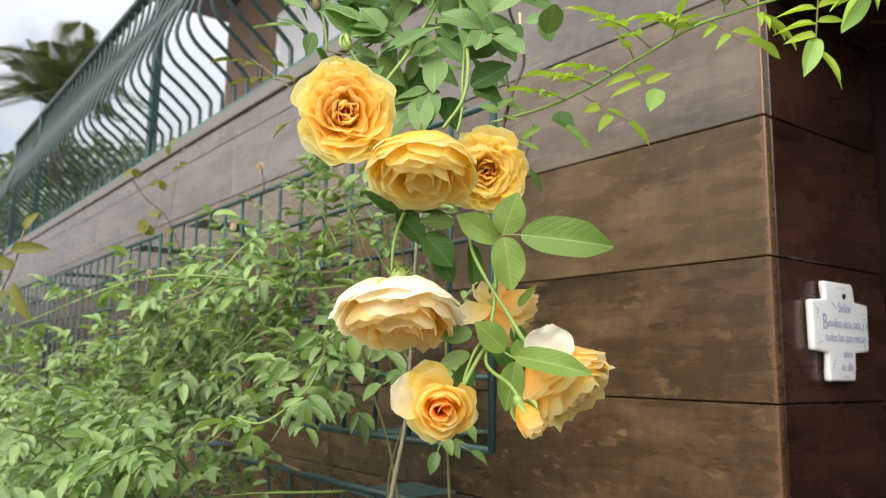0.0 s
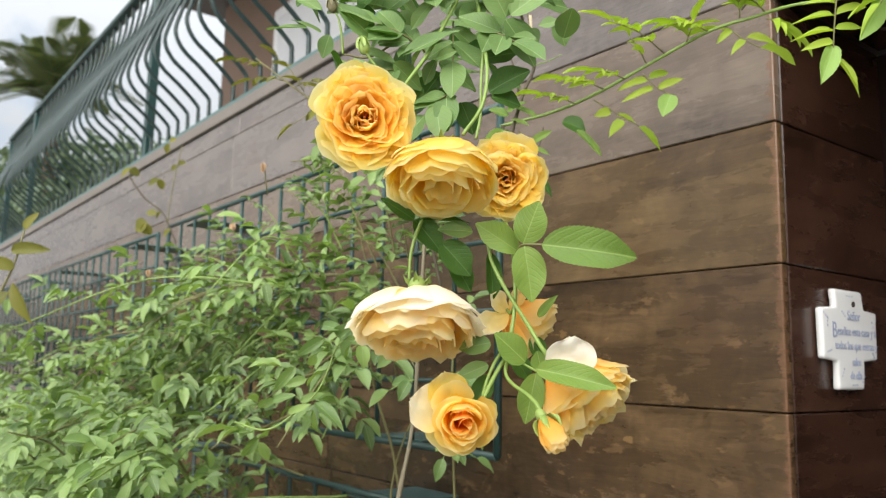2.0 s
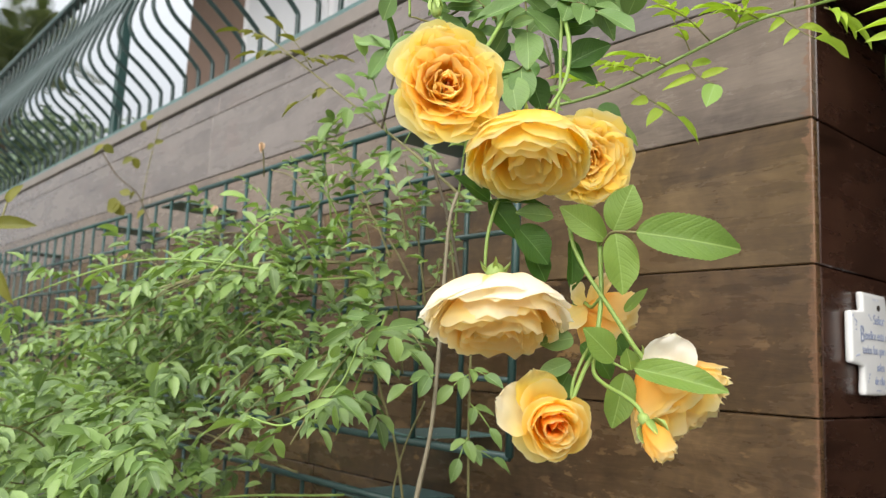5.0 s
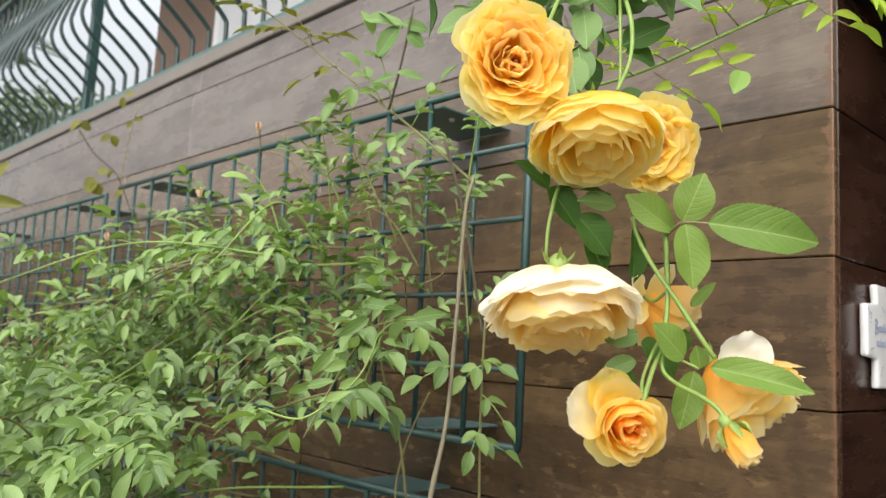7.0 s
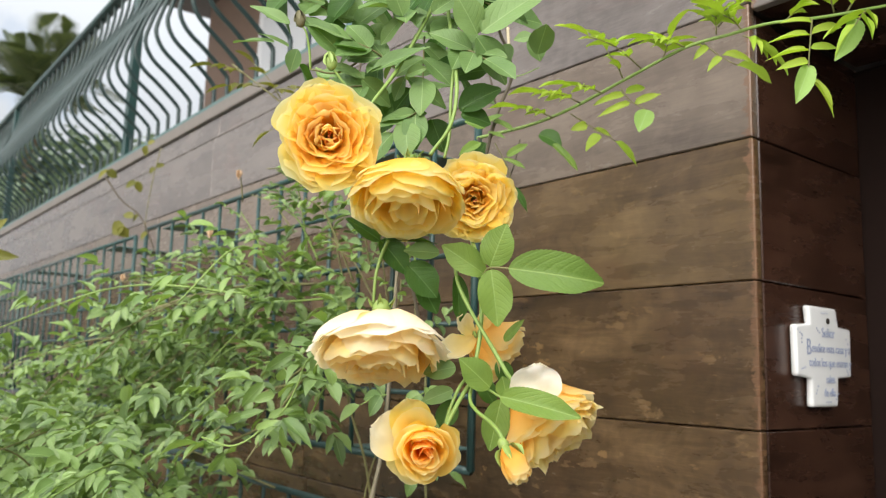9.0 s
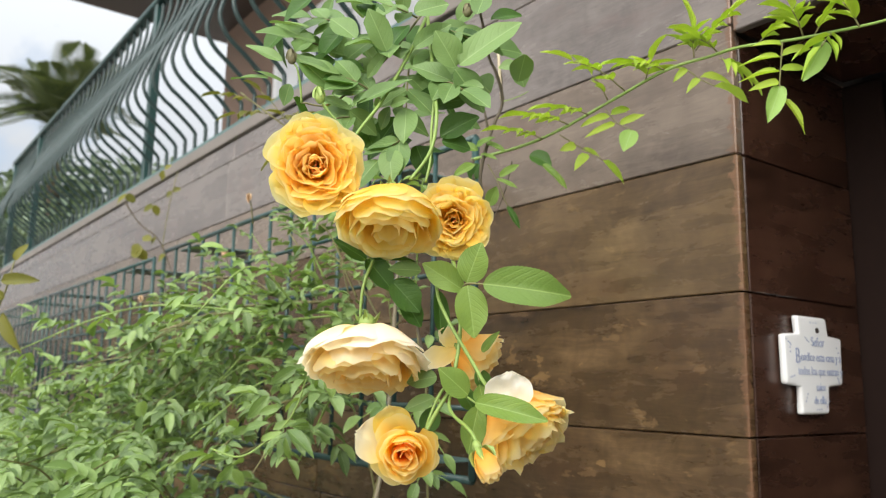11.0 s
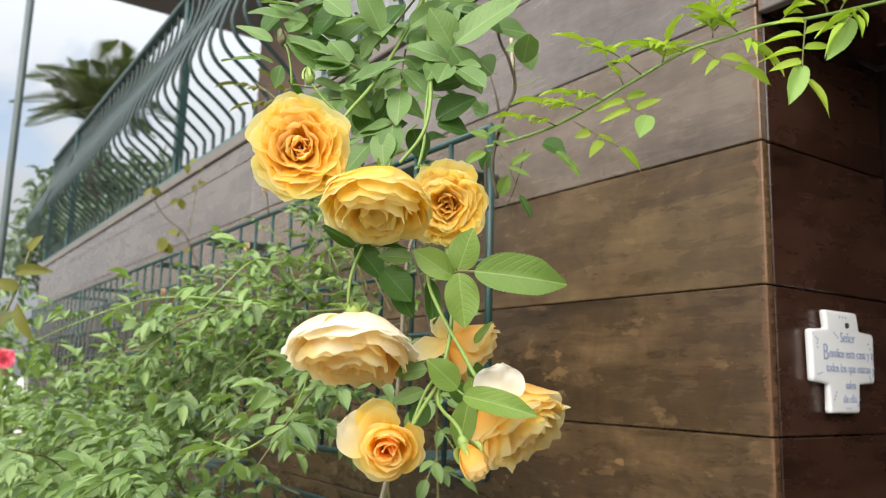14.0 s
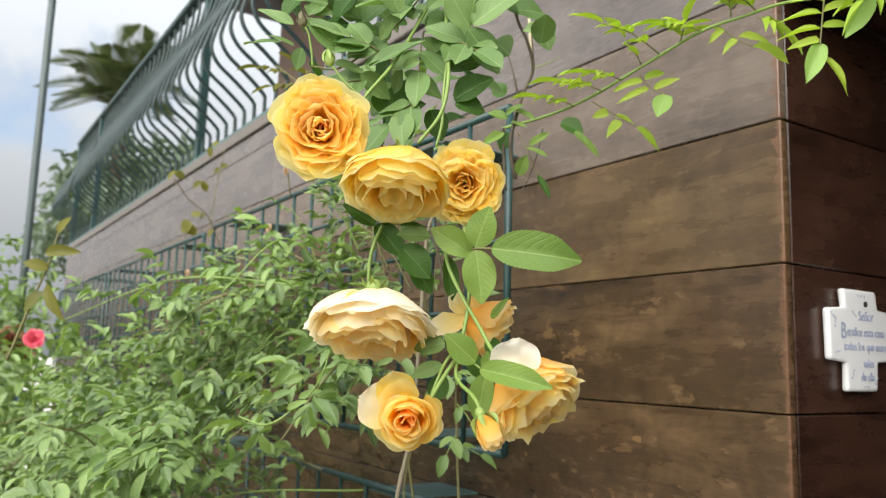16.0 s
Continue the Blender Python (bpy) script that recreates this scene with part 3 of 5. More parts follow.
# ---- the hanging spray of roses: foliage and stems ----
spray = thing("rose_spray", "hanging leafy spray of a climbing rose, serrated green leaves", "rose plant", place=(0, 0, 0))
rng = random.Random(21)


def foliage(parent, rows, meshes, scale=1.0, spread=0.25):
    """Single leaves: base, tip, width."""
    for b, t, w in rows:
        leaf(parent, meshes, b, t, w * scale * 0.9, (-0.55, -0.75, 0.35), spread=spread)


# the clump over the blooms: broad leaves to the front
foliage(spray, [
    ((0.4847, 0.6366, 1.9208), (0.5325, 0.6058, 1.9709), 0.0325),
    ((0.4834, 0.6403, 1.9199), (0.4598, 0.6386, 1.9481), 0.0285),
    ((0.4860, 0.6506, 1.9103), (0.4574, 0.6727, 1.9270), 0.0233),
    ((0.4806, 0.6381, 1.9162), (0.5160, 0.6348, 1.8831), 0.0303),
    ((0.4350, 0.6820, 1.9354), (0.4125, 0.6782, 1.9699), 0.0239),
    ((0.4515, 0.6622, 1.9709), (0.4780, 0.6450, 1.9841), 0.0241),
    ((0.4178, 0.7095, 1.9529), (0.4017, 0.7306, 1.9784), 0.0232),
    ((0.3995, 0.7159, 1.8994), (0.3633, 0.7232, 1.9284), 0.0239),
    ((0.4137, 0.6941, 1.8830), (0.4513, 0.6656, 1.9110), 0.0161),
    ((0.4118, 0.7063, 1.8798), (0.4424, 0.7030, 1.8622), 0.0211),
    ((0.4015, 0.7149, 1.8969), (0.4168, 0.6910, 1.8978), 0.0124),
    ((0.4375, 0.6863, 1.9364), (0.4269, 0.7038, 1.9148), 0.0135),
    ((0.4469, 0.6917, 1.8870), (0.4474, 0.7102, 1.8697), 0.0135),
    ((0.4418, 0.6834, 1.8844), (0.4480, 0.6654, 1.8889), 0.0098),
    ((0.4458, 0.6858, 1.8833), (0.4788, 0.6716, 1.8621), 0.0190),
    ((0.4615, 0.6759, 1.9442), (0.4932, 0.6611, 1.9752), 0.0203),
    ((0.3952, 0.7255, 1.8926), (0.4121, 0.7032, 1.8812), 0.0124),
    ((0.3715, 0.7470, 1.9074), (0.3699, 0.7573, 1.8889), 0.0162),
    ((0.5041, 0.6354, 1.9758), (0.5154, 0.6362, 2.0033), 0.0202),
    ((0.3900, 0.7362, 1.9520), (0.3704, 0.7379, 1.9521), 0.0132),
    ((0.3590, 0.7398, 1.9238), (0.3314, 0.7610, 1.9416), 0.0134),
    ((0.3505, 0.7494, 1.9087), (0.3257, 0.7814, 1.9135), 0.0078),
    ((0.3651, 0.7512, 1.9095), (0.3391, 0.7560, 1.9164), 0.0069),
    ((0.3792, 0.7298, 1.9594), (0.3498, 0.7543, 1.9679), 0.0070),
], LEAVES_GREY, scale=1.1, spread=0.12)
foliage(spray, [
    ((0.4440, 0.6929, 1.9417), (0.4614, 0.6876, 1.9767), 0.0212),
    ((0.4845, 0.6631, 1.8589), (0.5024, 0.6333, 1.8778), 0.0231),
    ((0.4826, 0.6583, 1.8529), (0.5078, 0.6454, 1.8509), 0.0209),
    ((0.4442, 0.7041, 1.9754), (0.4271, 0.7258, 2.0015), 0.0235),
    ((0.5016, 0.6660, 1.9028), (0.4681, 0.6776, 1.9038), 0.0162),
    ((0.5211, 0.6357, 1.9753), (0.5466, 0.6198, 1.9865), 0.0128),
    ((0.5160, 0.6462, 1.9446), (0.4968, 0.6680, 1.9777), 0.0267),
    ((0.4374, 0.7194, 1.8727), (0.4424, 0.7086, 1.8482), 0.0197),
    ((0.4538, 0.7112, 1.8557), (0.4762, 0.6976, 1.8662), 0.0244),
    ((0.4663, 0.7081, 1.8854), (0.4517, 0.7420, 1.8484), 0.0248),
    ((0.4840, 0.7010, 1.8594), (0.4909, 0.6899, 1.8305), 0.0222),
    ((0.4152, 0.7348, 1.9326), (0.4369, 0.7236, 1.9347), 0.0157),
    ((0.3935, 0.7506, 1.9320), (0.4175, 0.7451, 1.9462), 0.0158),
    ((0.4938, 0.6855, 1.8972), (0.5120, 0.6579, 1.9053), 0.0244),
], LEAVES_SHADED, scale=1.1, spread=0.2)
foliage(spray, [
    ((0.657, 0.748, 2.006), (0.669, 0.746, 1.979), .026),
    ((0.658, 0.747, 2.005), (0.641, 0.761, 2.001), .016),
    ((0.494, 0.697, 1.914), (0.515, 0.684, 1.907), .03),
    ((0.549, 0.690, 1.940), (0.563, 0.683, 1.928), .035),
    ((0.464, 0.750, 1.941), (0.444, 0.762, 1.952), .035),
    ((0.429, 0.771, 1.957), (0.435, 0.760, 1.985), .035),
    ((0.495, 0.747, 1.967), (0.507, 0.736, 1.979), .04),
    ((0.425, 0.765, 1.886), (0.436, 0.753, 1.906), .03),
], LEAVES_GREY)
# compound leaves on the side twigs
for b, t in (((0.474, 0.703, 1.952), (0.433, 0.696, 1.947)), ((0.492, 0.697, 1.979), (0.510, 0.651, 1.958)), ((0.482, 0.668, 1.914), (0.486, 0.632, 1.896)), ((0.444, 0.700, 1.895), (0.404, 0.711, 1.913)), ((0.489, 0.708, 1.994), (0.442, 0.716, 1.997)), ((0.509, 0.699, 2.027), (0.538, 0.653, 2.027)), ((0.424, 0.706, 1.876), (0.391, 0.719, 1.866)), ((0.476, 0.705, 1.936), (0.457, 0.680, 1.884)), ((0.440, 0.757, 1.986), (0.406, 0.779, 1.996)), ((0.499, 0.707, 1.967), (0.492, 0.670, 1.934)), ((0.455, 0.676, 1.856), (0.432, 0.685, 1.832)), ((0.424, 0.773, 1.963), (0.387, 0.774, 1.967))):
    pinnate(spray, LEAVES_GREY, b, t, 2, .036, .021, (-0.45, -0.6, 0.65), rng, M_STEM_DARK, 0.85, 0.15)
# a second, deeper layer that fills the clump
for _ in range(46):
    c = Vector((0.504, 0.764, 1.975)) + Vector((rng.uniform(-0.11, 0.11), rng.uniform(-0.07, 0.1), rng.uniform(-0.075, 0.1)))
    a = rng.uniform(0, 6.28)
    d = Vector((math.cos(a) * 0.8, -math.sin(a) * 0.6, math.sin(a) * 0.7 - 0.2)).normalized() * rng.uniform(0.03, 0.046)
    leaf(spray, LEAVES_GREY if rng.random() < 0.6 else LEAVES_SHADED, c, c + d, rng.uniform(0.02, 0.03), (-0.5, -0.6, 0.6))

# leaves between and under the blooms
foliage(spray, [
    ((0.4662, 0.5993, 1.7159), (0.4687, 0.5849, 1.7474), 0.0261),
    ((0.4650, 0.5969, 1.7135), (0.4675, 0.5895, 1.6712), 0.0274),
    ((0.4702, 0.5833, 1.7138), (0.5122, 0.5276, 1.7060), 0.0317),
    ((0.4707, 0.6097, 1.7110), (0.4414, 0.6259, 1.7334), 0.0216),
    ((0.4682, 0.5986, 1.6259), (0.4440, 0.6044, 1.6464), 0.0223),
    ((0.4797, 0.5929, 1.6195), (0.4758, 0.5934, 1.6341), 0.0145),
    ((0.4530, 0.5715, 1.6207), (0.4745, 0.5174, 1.6112), 0.0202),
    ((0.4768, 0.5957, 1.6174), (0.4709, 0.6010, 1.5794), 0.0208),
    ((0.4877, 0.6048, 1.6609), (0.4919, 0.5892, 1.6773), 0.0083),
], LEAVES, scale=1.1, spread=0.1)
foliage(spray, [
    ((0.4512, 0.6422, 1.7287), (0.4265, 0.6558, 1.7304), 0.0161),
    ((0.4579, 0.6268, 1.6402), (0.4349, 0.6362, 1.6354), 0.0172),
    ((0.4570, 0.6281, 1.6231), (0.4340, 0.6384, 1.6132), 0.0131),
], LEAVES_GREY, scale=1.1, spread=0.1)
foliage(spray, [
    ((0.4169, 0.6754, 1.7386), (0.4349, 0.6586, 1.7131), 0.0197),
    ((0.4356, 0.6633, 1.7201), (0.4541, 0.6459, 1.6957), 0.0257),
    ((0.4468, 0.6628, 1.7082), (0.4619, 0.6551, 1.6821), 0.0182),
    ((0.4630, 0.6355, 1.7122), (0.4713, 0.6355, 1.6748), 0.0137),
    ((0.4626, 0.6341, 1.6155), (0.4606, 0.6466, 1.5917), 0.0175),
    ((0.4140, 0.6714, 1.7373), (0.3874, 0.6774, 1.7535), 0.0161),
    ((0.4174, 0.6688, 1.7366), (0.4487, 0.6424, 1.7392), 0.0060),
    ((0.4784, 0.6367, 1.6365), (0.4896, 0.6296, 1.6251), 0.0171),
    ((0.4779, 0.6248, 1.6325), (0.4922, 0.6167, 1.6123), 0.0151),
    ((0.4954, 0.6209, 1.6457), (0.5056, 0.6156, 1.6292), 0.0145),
], LEAVES_SHADED, scale=1.1, spread=0.2)

# stems
stem("stem", [(0.475, 0.662, 1.911), (0.464, 0.642, 1.867), (0.452, 0.634, 1.832), (0.427, 0.627, 1.801)], .0022, .0017, M_STEM, spray, "pale green flower stalk")
stem("stem", [(0.477, 0.661, 1.908), (0.467, 0.653, 1.863), (0.464, 0.650, 1.830), (0.457, 0.647, 1.808)], .0019, .0015, M_STEM, spray)
stem("stem", [(0.489, 0.697, 1.990), (0.464, 0.687, 1.944), (0.434, 0.683, 1.890), (0.399, 0.667, 1.847), (0.378, 0.664, 1.817)], .0022, .0016, M_STEM, spray)
stem("stem", [(0.506, 0.717, 2.065), (0.494, 0.702, 2.005), (0.475, 0.662, 1.911)], .0026, .0022, M_STEM, spray)
stem("stem", [(0.374, 0.727, 1.884), (0.371, 0.725, 1.899), (0.367, 0.725, 1.914), (0.363, 0.727, 1.920)], .0013, .001, M_STEM, spray)
stem("stem", [(0.402, 0.689, 1.853), (0.390, 0.695, 1.865), (0.379, 0.699, 1.879)], .0013, .0012, M_STEM, spray)
stem("stem", [(0.494, 0.702, 2.005), (0.449, 0.712, 1.937), (0.401, 0.719, 1.888), (0.374, 0.727, 1.884)], .0014, .001, M_STEM_DARK, spray)
stem("stem", [(0.4315, 0.6644, 1.7680), (0.4185, 0.6680, 1.7358), (0.4112, 0.6663, 1.7209), (0.4079, 0.6665, 1.7066), (0.4072, 0.6669, 1.6860)], .0018, .0016, M_STEM, spray)
stem("stem", [(0.4823, 0.6399, 1.7436), (0.4715, 0.6173, 1.7160), (0.4713, 0.6137, 1.6862), (0.4682, 0.6110, 1.6653), (0.4626, 0.6090, 1.6447), (0.4596, 0.6088, 1.6306)], .0023, .002, M_STEM, spray, "pale green flower stalk")
stem("stem", [(0.4614, 0.6353, 1.7206), (0.4598, 0.6290, 1.7050), (0.4628, 0.6205, 1.6879), (0.4663, 0.6079, 1.6692), (0.4719, 0.5974, 1.6511), (0.4754, 0.5892, 1.6374), (0.4814, 0.5836, 1.6266)], .0019, .0019, M_STEM, spray)
stem("stem", [(0.4596, 0.6088, 1.6306), (0.4514, 0.6096, 1.6205), (0.4409, 0.6075, 1.6082), (0.4308, 0.6049, 1.5959)], .002, .0019, M_STEM, spray)
stem("stem", [(0.4590, 0.6108, 1.6365), (0.4487, 0.6110, 1.6252), (0.4421, 0.6126, 1.6106), (0.4343, 0.6079, 1.5994)], .0015, .0014, M_STEM, spray)
stem("stem", [(0.4596, 0.6088, 1.6306), (0.4544, 0.6052, 1.6168), (0.4506, 0.5927, 1.6090), (0.4470, 0.5746, 1.6027), (0.4443, 0.5622, 1.5964), (0.4437, 0.5563, 1.5883)], .0017, .0018, M_STEM, spray)
stem("stem", [(0.4583, 0.6099, 1.6305), (0.4680, 0.6041, 1.6257), (0.4694, 0.5884, 1.6192)], .0012, .001, M_STEM, spray)
stem("stem", [(0.4703, 0.6146, 1.7072), (0.4673, 0.6056, 1.7124), (0.4666, 0.5991, 1.7151), (0.4702, 0.5833, 1.7138)], .0013, .001, M_STEM_DARK, spray)
stem("stem", [(0.4691, 0.6121, 1.6694), (0.4811, 0.6294, 1.6642), (0.4890, 0.6417, 1.6683)], .0014, .0016, M_STEM, spray)


# ---- rose blooms ----
def petal_mesh(tip_r, tip_z, lean, half, rr, mat, rise=15, ruffle=0.05, frill=0.03, roll=0.0, cup=1.0, notch=0.2, heel=0.07, n=14, m=13):
    """One petal of a bloom of radius one: it leaves the heart at the angle rise and ends at tip_r, tip_z at the angle lean (90: upright)."""
    a0, a1 = radians(rise), radians(lean)
    p0, p3 = Vector((heel, 0.0)), Vector((tip_r, tip_z))
    reach = (p3 - p0).length * (0.42 + 0.0045 * max(0, lean - 90))
    p1, p2 = p0 + reach * Vector((math.cos(a0), math.sin(a0))), p3 - reach * Vector((math.cos(a1), math.sin(a1)))
    s0, w0 = rr.uniform(0, 50), rr.uniform(0.85, 1.2)
    skew, crease = rr.uniform(-0.1, 0.1), rr.uniform(-0.08, 0.14)
    grid, uv = [], []
    for i in range(n):
        row, ruv = [], []
        for j in range(m):
            t = math.sin(math.pi * (j / (m - 1) - 0.5))
            end = 1 - notch * (1 - math.sqrt(max(0.0, 1 - abs(t) ** 2.6))) - 0.04 * math.exp(-(t - skew) ** 2 * 45) + 0.05 * noise.noise(Vector((t * 2.2, s0, 0))) + frill * 0.9 * noise.noise(Vector((t * 6.5, s0, 4)))
            s = i / (n - 1) * end
            u = 1 - s
            p = u**3 * p0 + 3 * u * u * s * p1 + 3 * u * s * s * p2 + s**3 * p3
            d = (3 * u * u * (p1 - p0) + 6 * u * s * (p2 - p1) + 3 * s * s * (p3 - p2)).normalized()
            wid = half * (0.2 + 0.8 * min(1.0, s * 1.35) ** 0.85)
            rc = max(p.x, 0.2) * cup + 0.06
            ang = min(1.35, wid * abs(t) / rc)
            q = Vector((s * 2.0 + s0, t * 1.7 * w0, s0))
            lift = rc * (1 - math.cos(ang)) + crease * (abs(t) - 0.4) * s + ruffle * noise.noise(q) * (0.25 + 1.1 * s) + frill * noise.noise(q * 3.3) * s**3 - roll * max(0.0, s - 0.72) ** 1.6 * 3.0
            row.append(Vector((p.x - d.y * lift, math.copysign(rc * math.sin(ang), t) + skew * s * 0.3, p.y + d.x * lift)))
            ruv.append((0.5 + t / 2, s))
        grid.append(row)
        uv.append(ruv)
    return mesh_of("petal", sheet(grid, uv), mat)


# rings of petals from the rim inwards: count, tip radius, tip height, lean at the tip, half width, rise at the heart
ROSETTE = ((5, 1.0, .4, 8, .64, 8), (5, .96, .49, 20, .62, 12), (6, .89, .55, 36, .55, 18), (6, .8, .59, 46, .5, 24), (6, .7, .61, 54, .46, 28), (5, .6, .62, 60, .43, 32), (5, .49, .62, 68, .39, 36), (4, .37, .61, 78, .36, 42), (4, .26, .6, 88, .31, 48), (4, .16, .58, 94, .25, 56), (3, .07, .55, 98, .18, 66))
POMPON = ((5, 1.05, 0.55, 56, 0.68, 2), (6, 1.02, 0.64, 66, 0.6, 6), (6, 0.97, 0.73, 74, 0.56, 10), (6, 0.9, 0.8, 79, 0.52, 16), (6, 0.81, 0.86, 83, 0.48, 22), (6, 0.7, 0.89, 86, 0.43, 28), (5, 0.58, 0.9, 88, 0.39, 36), (5, 0.45, 0.9, 90, 0.34, 44), (4, 0.31, 0.89, 92, 0.29, 52), (3, 0.16, 0.87, 94, 0.22, 60))
BOWL = ((5, 0.99, 0.62, 58, 0.74, 2), (5, 1, 0.73, 70, 0.7, 6), (5, 0.97, 0.84, 79, 0.68, 10), (5, 0.91, 0.92, 85, 0.64, 16), (5, 0.83, 0.98, 88, 0.58, 22), (5, 0.73, 1.01, 90, 0.52, 28), (5, 0.61, 1.02, 92, 0.46, 34), (5, 0.48, 1.02, 93, 0.4, 42), (4, 0.34, 1.01, 94, 0.34, 50), (3, 0.18, 0.99, 95, 0.26, 58))
TRUMPET = ((5, 1.0, .95, 46, .66, 12), (6, .97, 1.1, 56, .58, 18), (6, .9, 1.2, 64, .52, 24), (7, .8, 1.27, 72, .45, 32), (7, .68, 1.31, 80, .4, 38), (7, .56, 1.32, 88, .35, 44), (6, .43, 1.31, 94, .3, 50), (5, .3, 1.29, 98, .25, 56), (4, .17, 1.26, 100, .2, 62))
HALF_OPEN = ((3, .96, .5, 30, .66, 10), (3, .8, .82, 60, .66, 20), (3, .64, .98, 80, .64, 34), (3, .52, 1.07, 88, .58, 46), (3, .41, 1.13, 93, .52, 54), (3, .31, 1.17, 95, .45, 60), (3, .22, 1.2, 96, .36, 66), (3, .15, 1.22, 96, .27, 72), (3, .09, 1.23, 95, .2, 78), (3, .035, 1.23, 93, .13, 84))


def bloom(label, centre, axis, radius, rings, mats, seed, lift=0.45, ruffle=0.05, frill=0.035, roll=0.1, wild=0.07, spin=0.0, heart=0, cup=1.1, sepals=True, notch=(0.14, 0.28), calm=-0.45):
    """A rose: its axis points out of the open side, centre lies at the height lift over its heart."""
    ob = thing("rose_bloom", label, "rose", "roses on the hanging spray")
    ob.matrix_basis = Matrix.Translation(Vector(centre) - Vector(axis).normalized() * lift * radius) @ Vector(axis).to_track_quat("Z", "Y").to_matrix().to_4x4()
    rr = random.Random(seed)
    a0, last = radians(spin), len(rings) - 1
    for k, (count, tip_r, tip_z, lean, half, rise) in enumerate(rings):
        mat = mats[min(len(mats) - 1, k * len(mats) // len(rings))]
        loose = 0.4 if k < 1 else 1.0
        for i in range(count):
            size = 1 + rr.uniform(-wild, wild)
            me = petal_mesh(tip_r * size, tip_z * (1 + rr.uniform(-wild, wild) * 0.8), lean + rr.uniform(-14, 14) * loose, half * rr.uniform(0.88, 1.15), rr, mat, rise, ruffle * (1 + calm * k / last), frill * (1 - 0.4 * k / last), roll * rr.uniform(0.0, 1.5), cup * rr.uniform(0.8, 1.35), rr.uniform(*notch))
            p = part("petal", me, None, ob)
            turn = a0 + 6.2832 * (i + rr.uniform(-0.22, 0.22)) / count
            p.matrix_basis = Matrix.Rotation(turn, 4, "Z") @ Matrix.Rotation(radians(rr.uniform(-5, 5)), 4, "Y") @ Matrix.Rotation(radians(rr.uniform(-6, 6)), 4, "X") @ Matrix.Scale(radius, 4)
        a0 += 2.4
    for i in range(heart):
        d = Vector((rr.uniform(-0.3, 0.3), rr.uniform(-0.3, 0.3), 1)).normalized()
        part("stamen", tube(bmesh.new(), smooth_line([(0, 0, 0), d * radius * 0.3, d * radius * rr.uniform(0.4, 0.5)], 3), radius * 0.018, radius * 0.03, 5), M_STAMEN, ob, "rusty stamen", True)
    cal = bmesh.new()
    bmesh.ops.create_uvsphere(cal, u_segments=12, v_segments=8, radius=radius * 0.15, matrix=Matrix.Translation((0, 0, -radius * 0.1)) @ Matrix.Diagonal((1, 1, 1.25, 1)))
    part("calyx", cal, M_SEPAL, ob, "green calyx", True)
    if sepals:
        sm = leaf_set("sepal", M_SEPAL, 1, seed, na=7, nb=3, fold=0.4)[0]
        for i in range(5):
            s = part("sepal", sm, None, ob)
            a = i * 1.2566 + 0.4
            b = Vector((0, 0, -radius * 0.12))
            s.matrix_basis = leaf_pose(b, b + Vector((math.cos(a), math.sin(a), -0.5)) * radius * 0.26, (0, 0, 1), radius * 0.09)
    return ob


rA = bloom("open golden apricot rose facing out with raindrops", (0.3516, 0.6526, 1.8052), (-0.52, -0.83, -0.06), .0395, ROSETTE, [M_PETAL_YELLOW, M_PETAL_YELLOW, M_PETAL_GOLD, M_PETAL_GOLD, M_PETAL_GOLD, M_PETAL_GOLD, M_PETAL_GOLD, M_PETAL_GOLD, M_PETAL_GOLD, M_PETAL_CORE], 3, 0.42, ruffle=0.06, frill=0.03, wild=0.11, heart=3, cup=0.95, calm=0.5)
rB = bloom("full yellow rose nodding towards the camera", (0.4122, 0.6349, 1.7732), (-0.22, -0.27, -0.94), .0425, BOWL, [M_PETAL_YELLOW], 8, 0.42, ruffle=0.045, frill=0.03, cup=1.0, notch=(0.1, 0.22))
rC = bloom("full yellow rose behind its neighbour", (0.4760, 0.6303, 1.7745), (-0.6, -0.72, -0.2), .0358, ROSETTE, [M_PETAL_YELLOW, M_PETAL_YELLOW, M_PETAL_YELLOW, M_PETAL_YELLOW, M_PETAL_YELLOW, M_PETAL_YELLOW, M_PETAL_YELLOW, M_PETAL_GOLD, M_PETAL_GOLD, M_PETAL_GOLD], 13, 0.42, ruffle=0.07, frill=0.045, wild=0.11, heart=3, cup=0.95, calm=0.5)
rD = bloom("cream rose hanging from a thin stalk, apricot inside", (0.404, 0.6518, 1.6600), (-0.17, -0.21, -0.965), .0485, POMPON, [M_PETAL_OUTER, M_PETAL_CREAM, M_PETAL_APRICOT, M_PETAL_APRICOT, M_PETAL_GOLD], 17, 0.36, ruffle=0.05, frill=0.045, cup=1.0, notch=(0.12, 0.26))
rE = bloom("half-open apricot rose with an orange heart", (0.4096, 0.6006, 1.5827), (-0.5, -0.8, -0.16), .0275, HALF_OPEN, [M_PETAL_YELLOW, M_PETAL_GOLD, M_PETAL_GOLD, M_PETAL_GOLD, M_PETAL_GOLD, M_PETAL_GOLD, M_PETAL_GOLD, M_PETAL_CORE, M_PETAL_CORE, M_PETAL_CORE], 23, 0.75, ruffle=0.04, frill=0.02, roll=0.2, wild=0.05, cup=0.9)
rF = bloom("ageing cream and apricot rose, petals falling open", (0.5039, 0.5755, 1.6035), (0.24, -0.66, -0.7), .0392, TRUMPET, [M_PETAL_APRICOT, M_PETAL_YELLOW, M_PETAL_APRICOT, M_PETAL_GOLD], 29, 0.72, ruffle=0.07, frill=0.07, wild=0.1, cup=1.0)
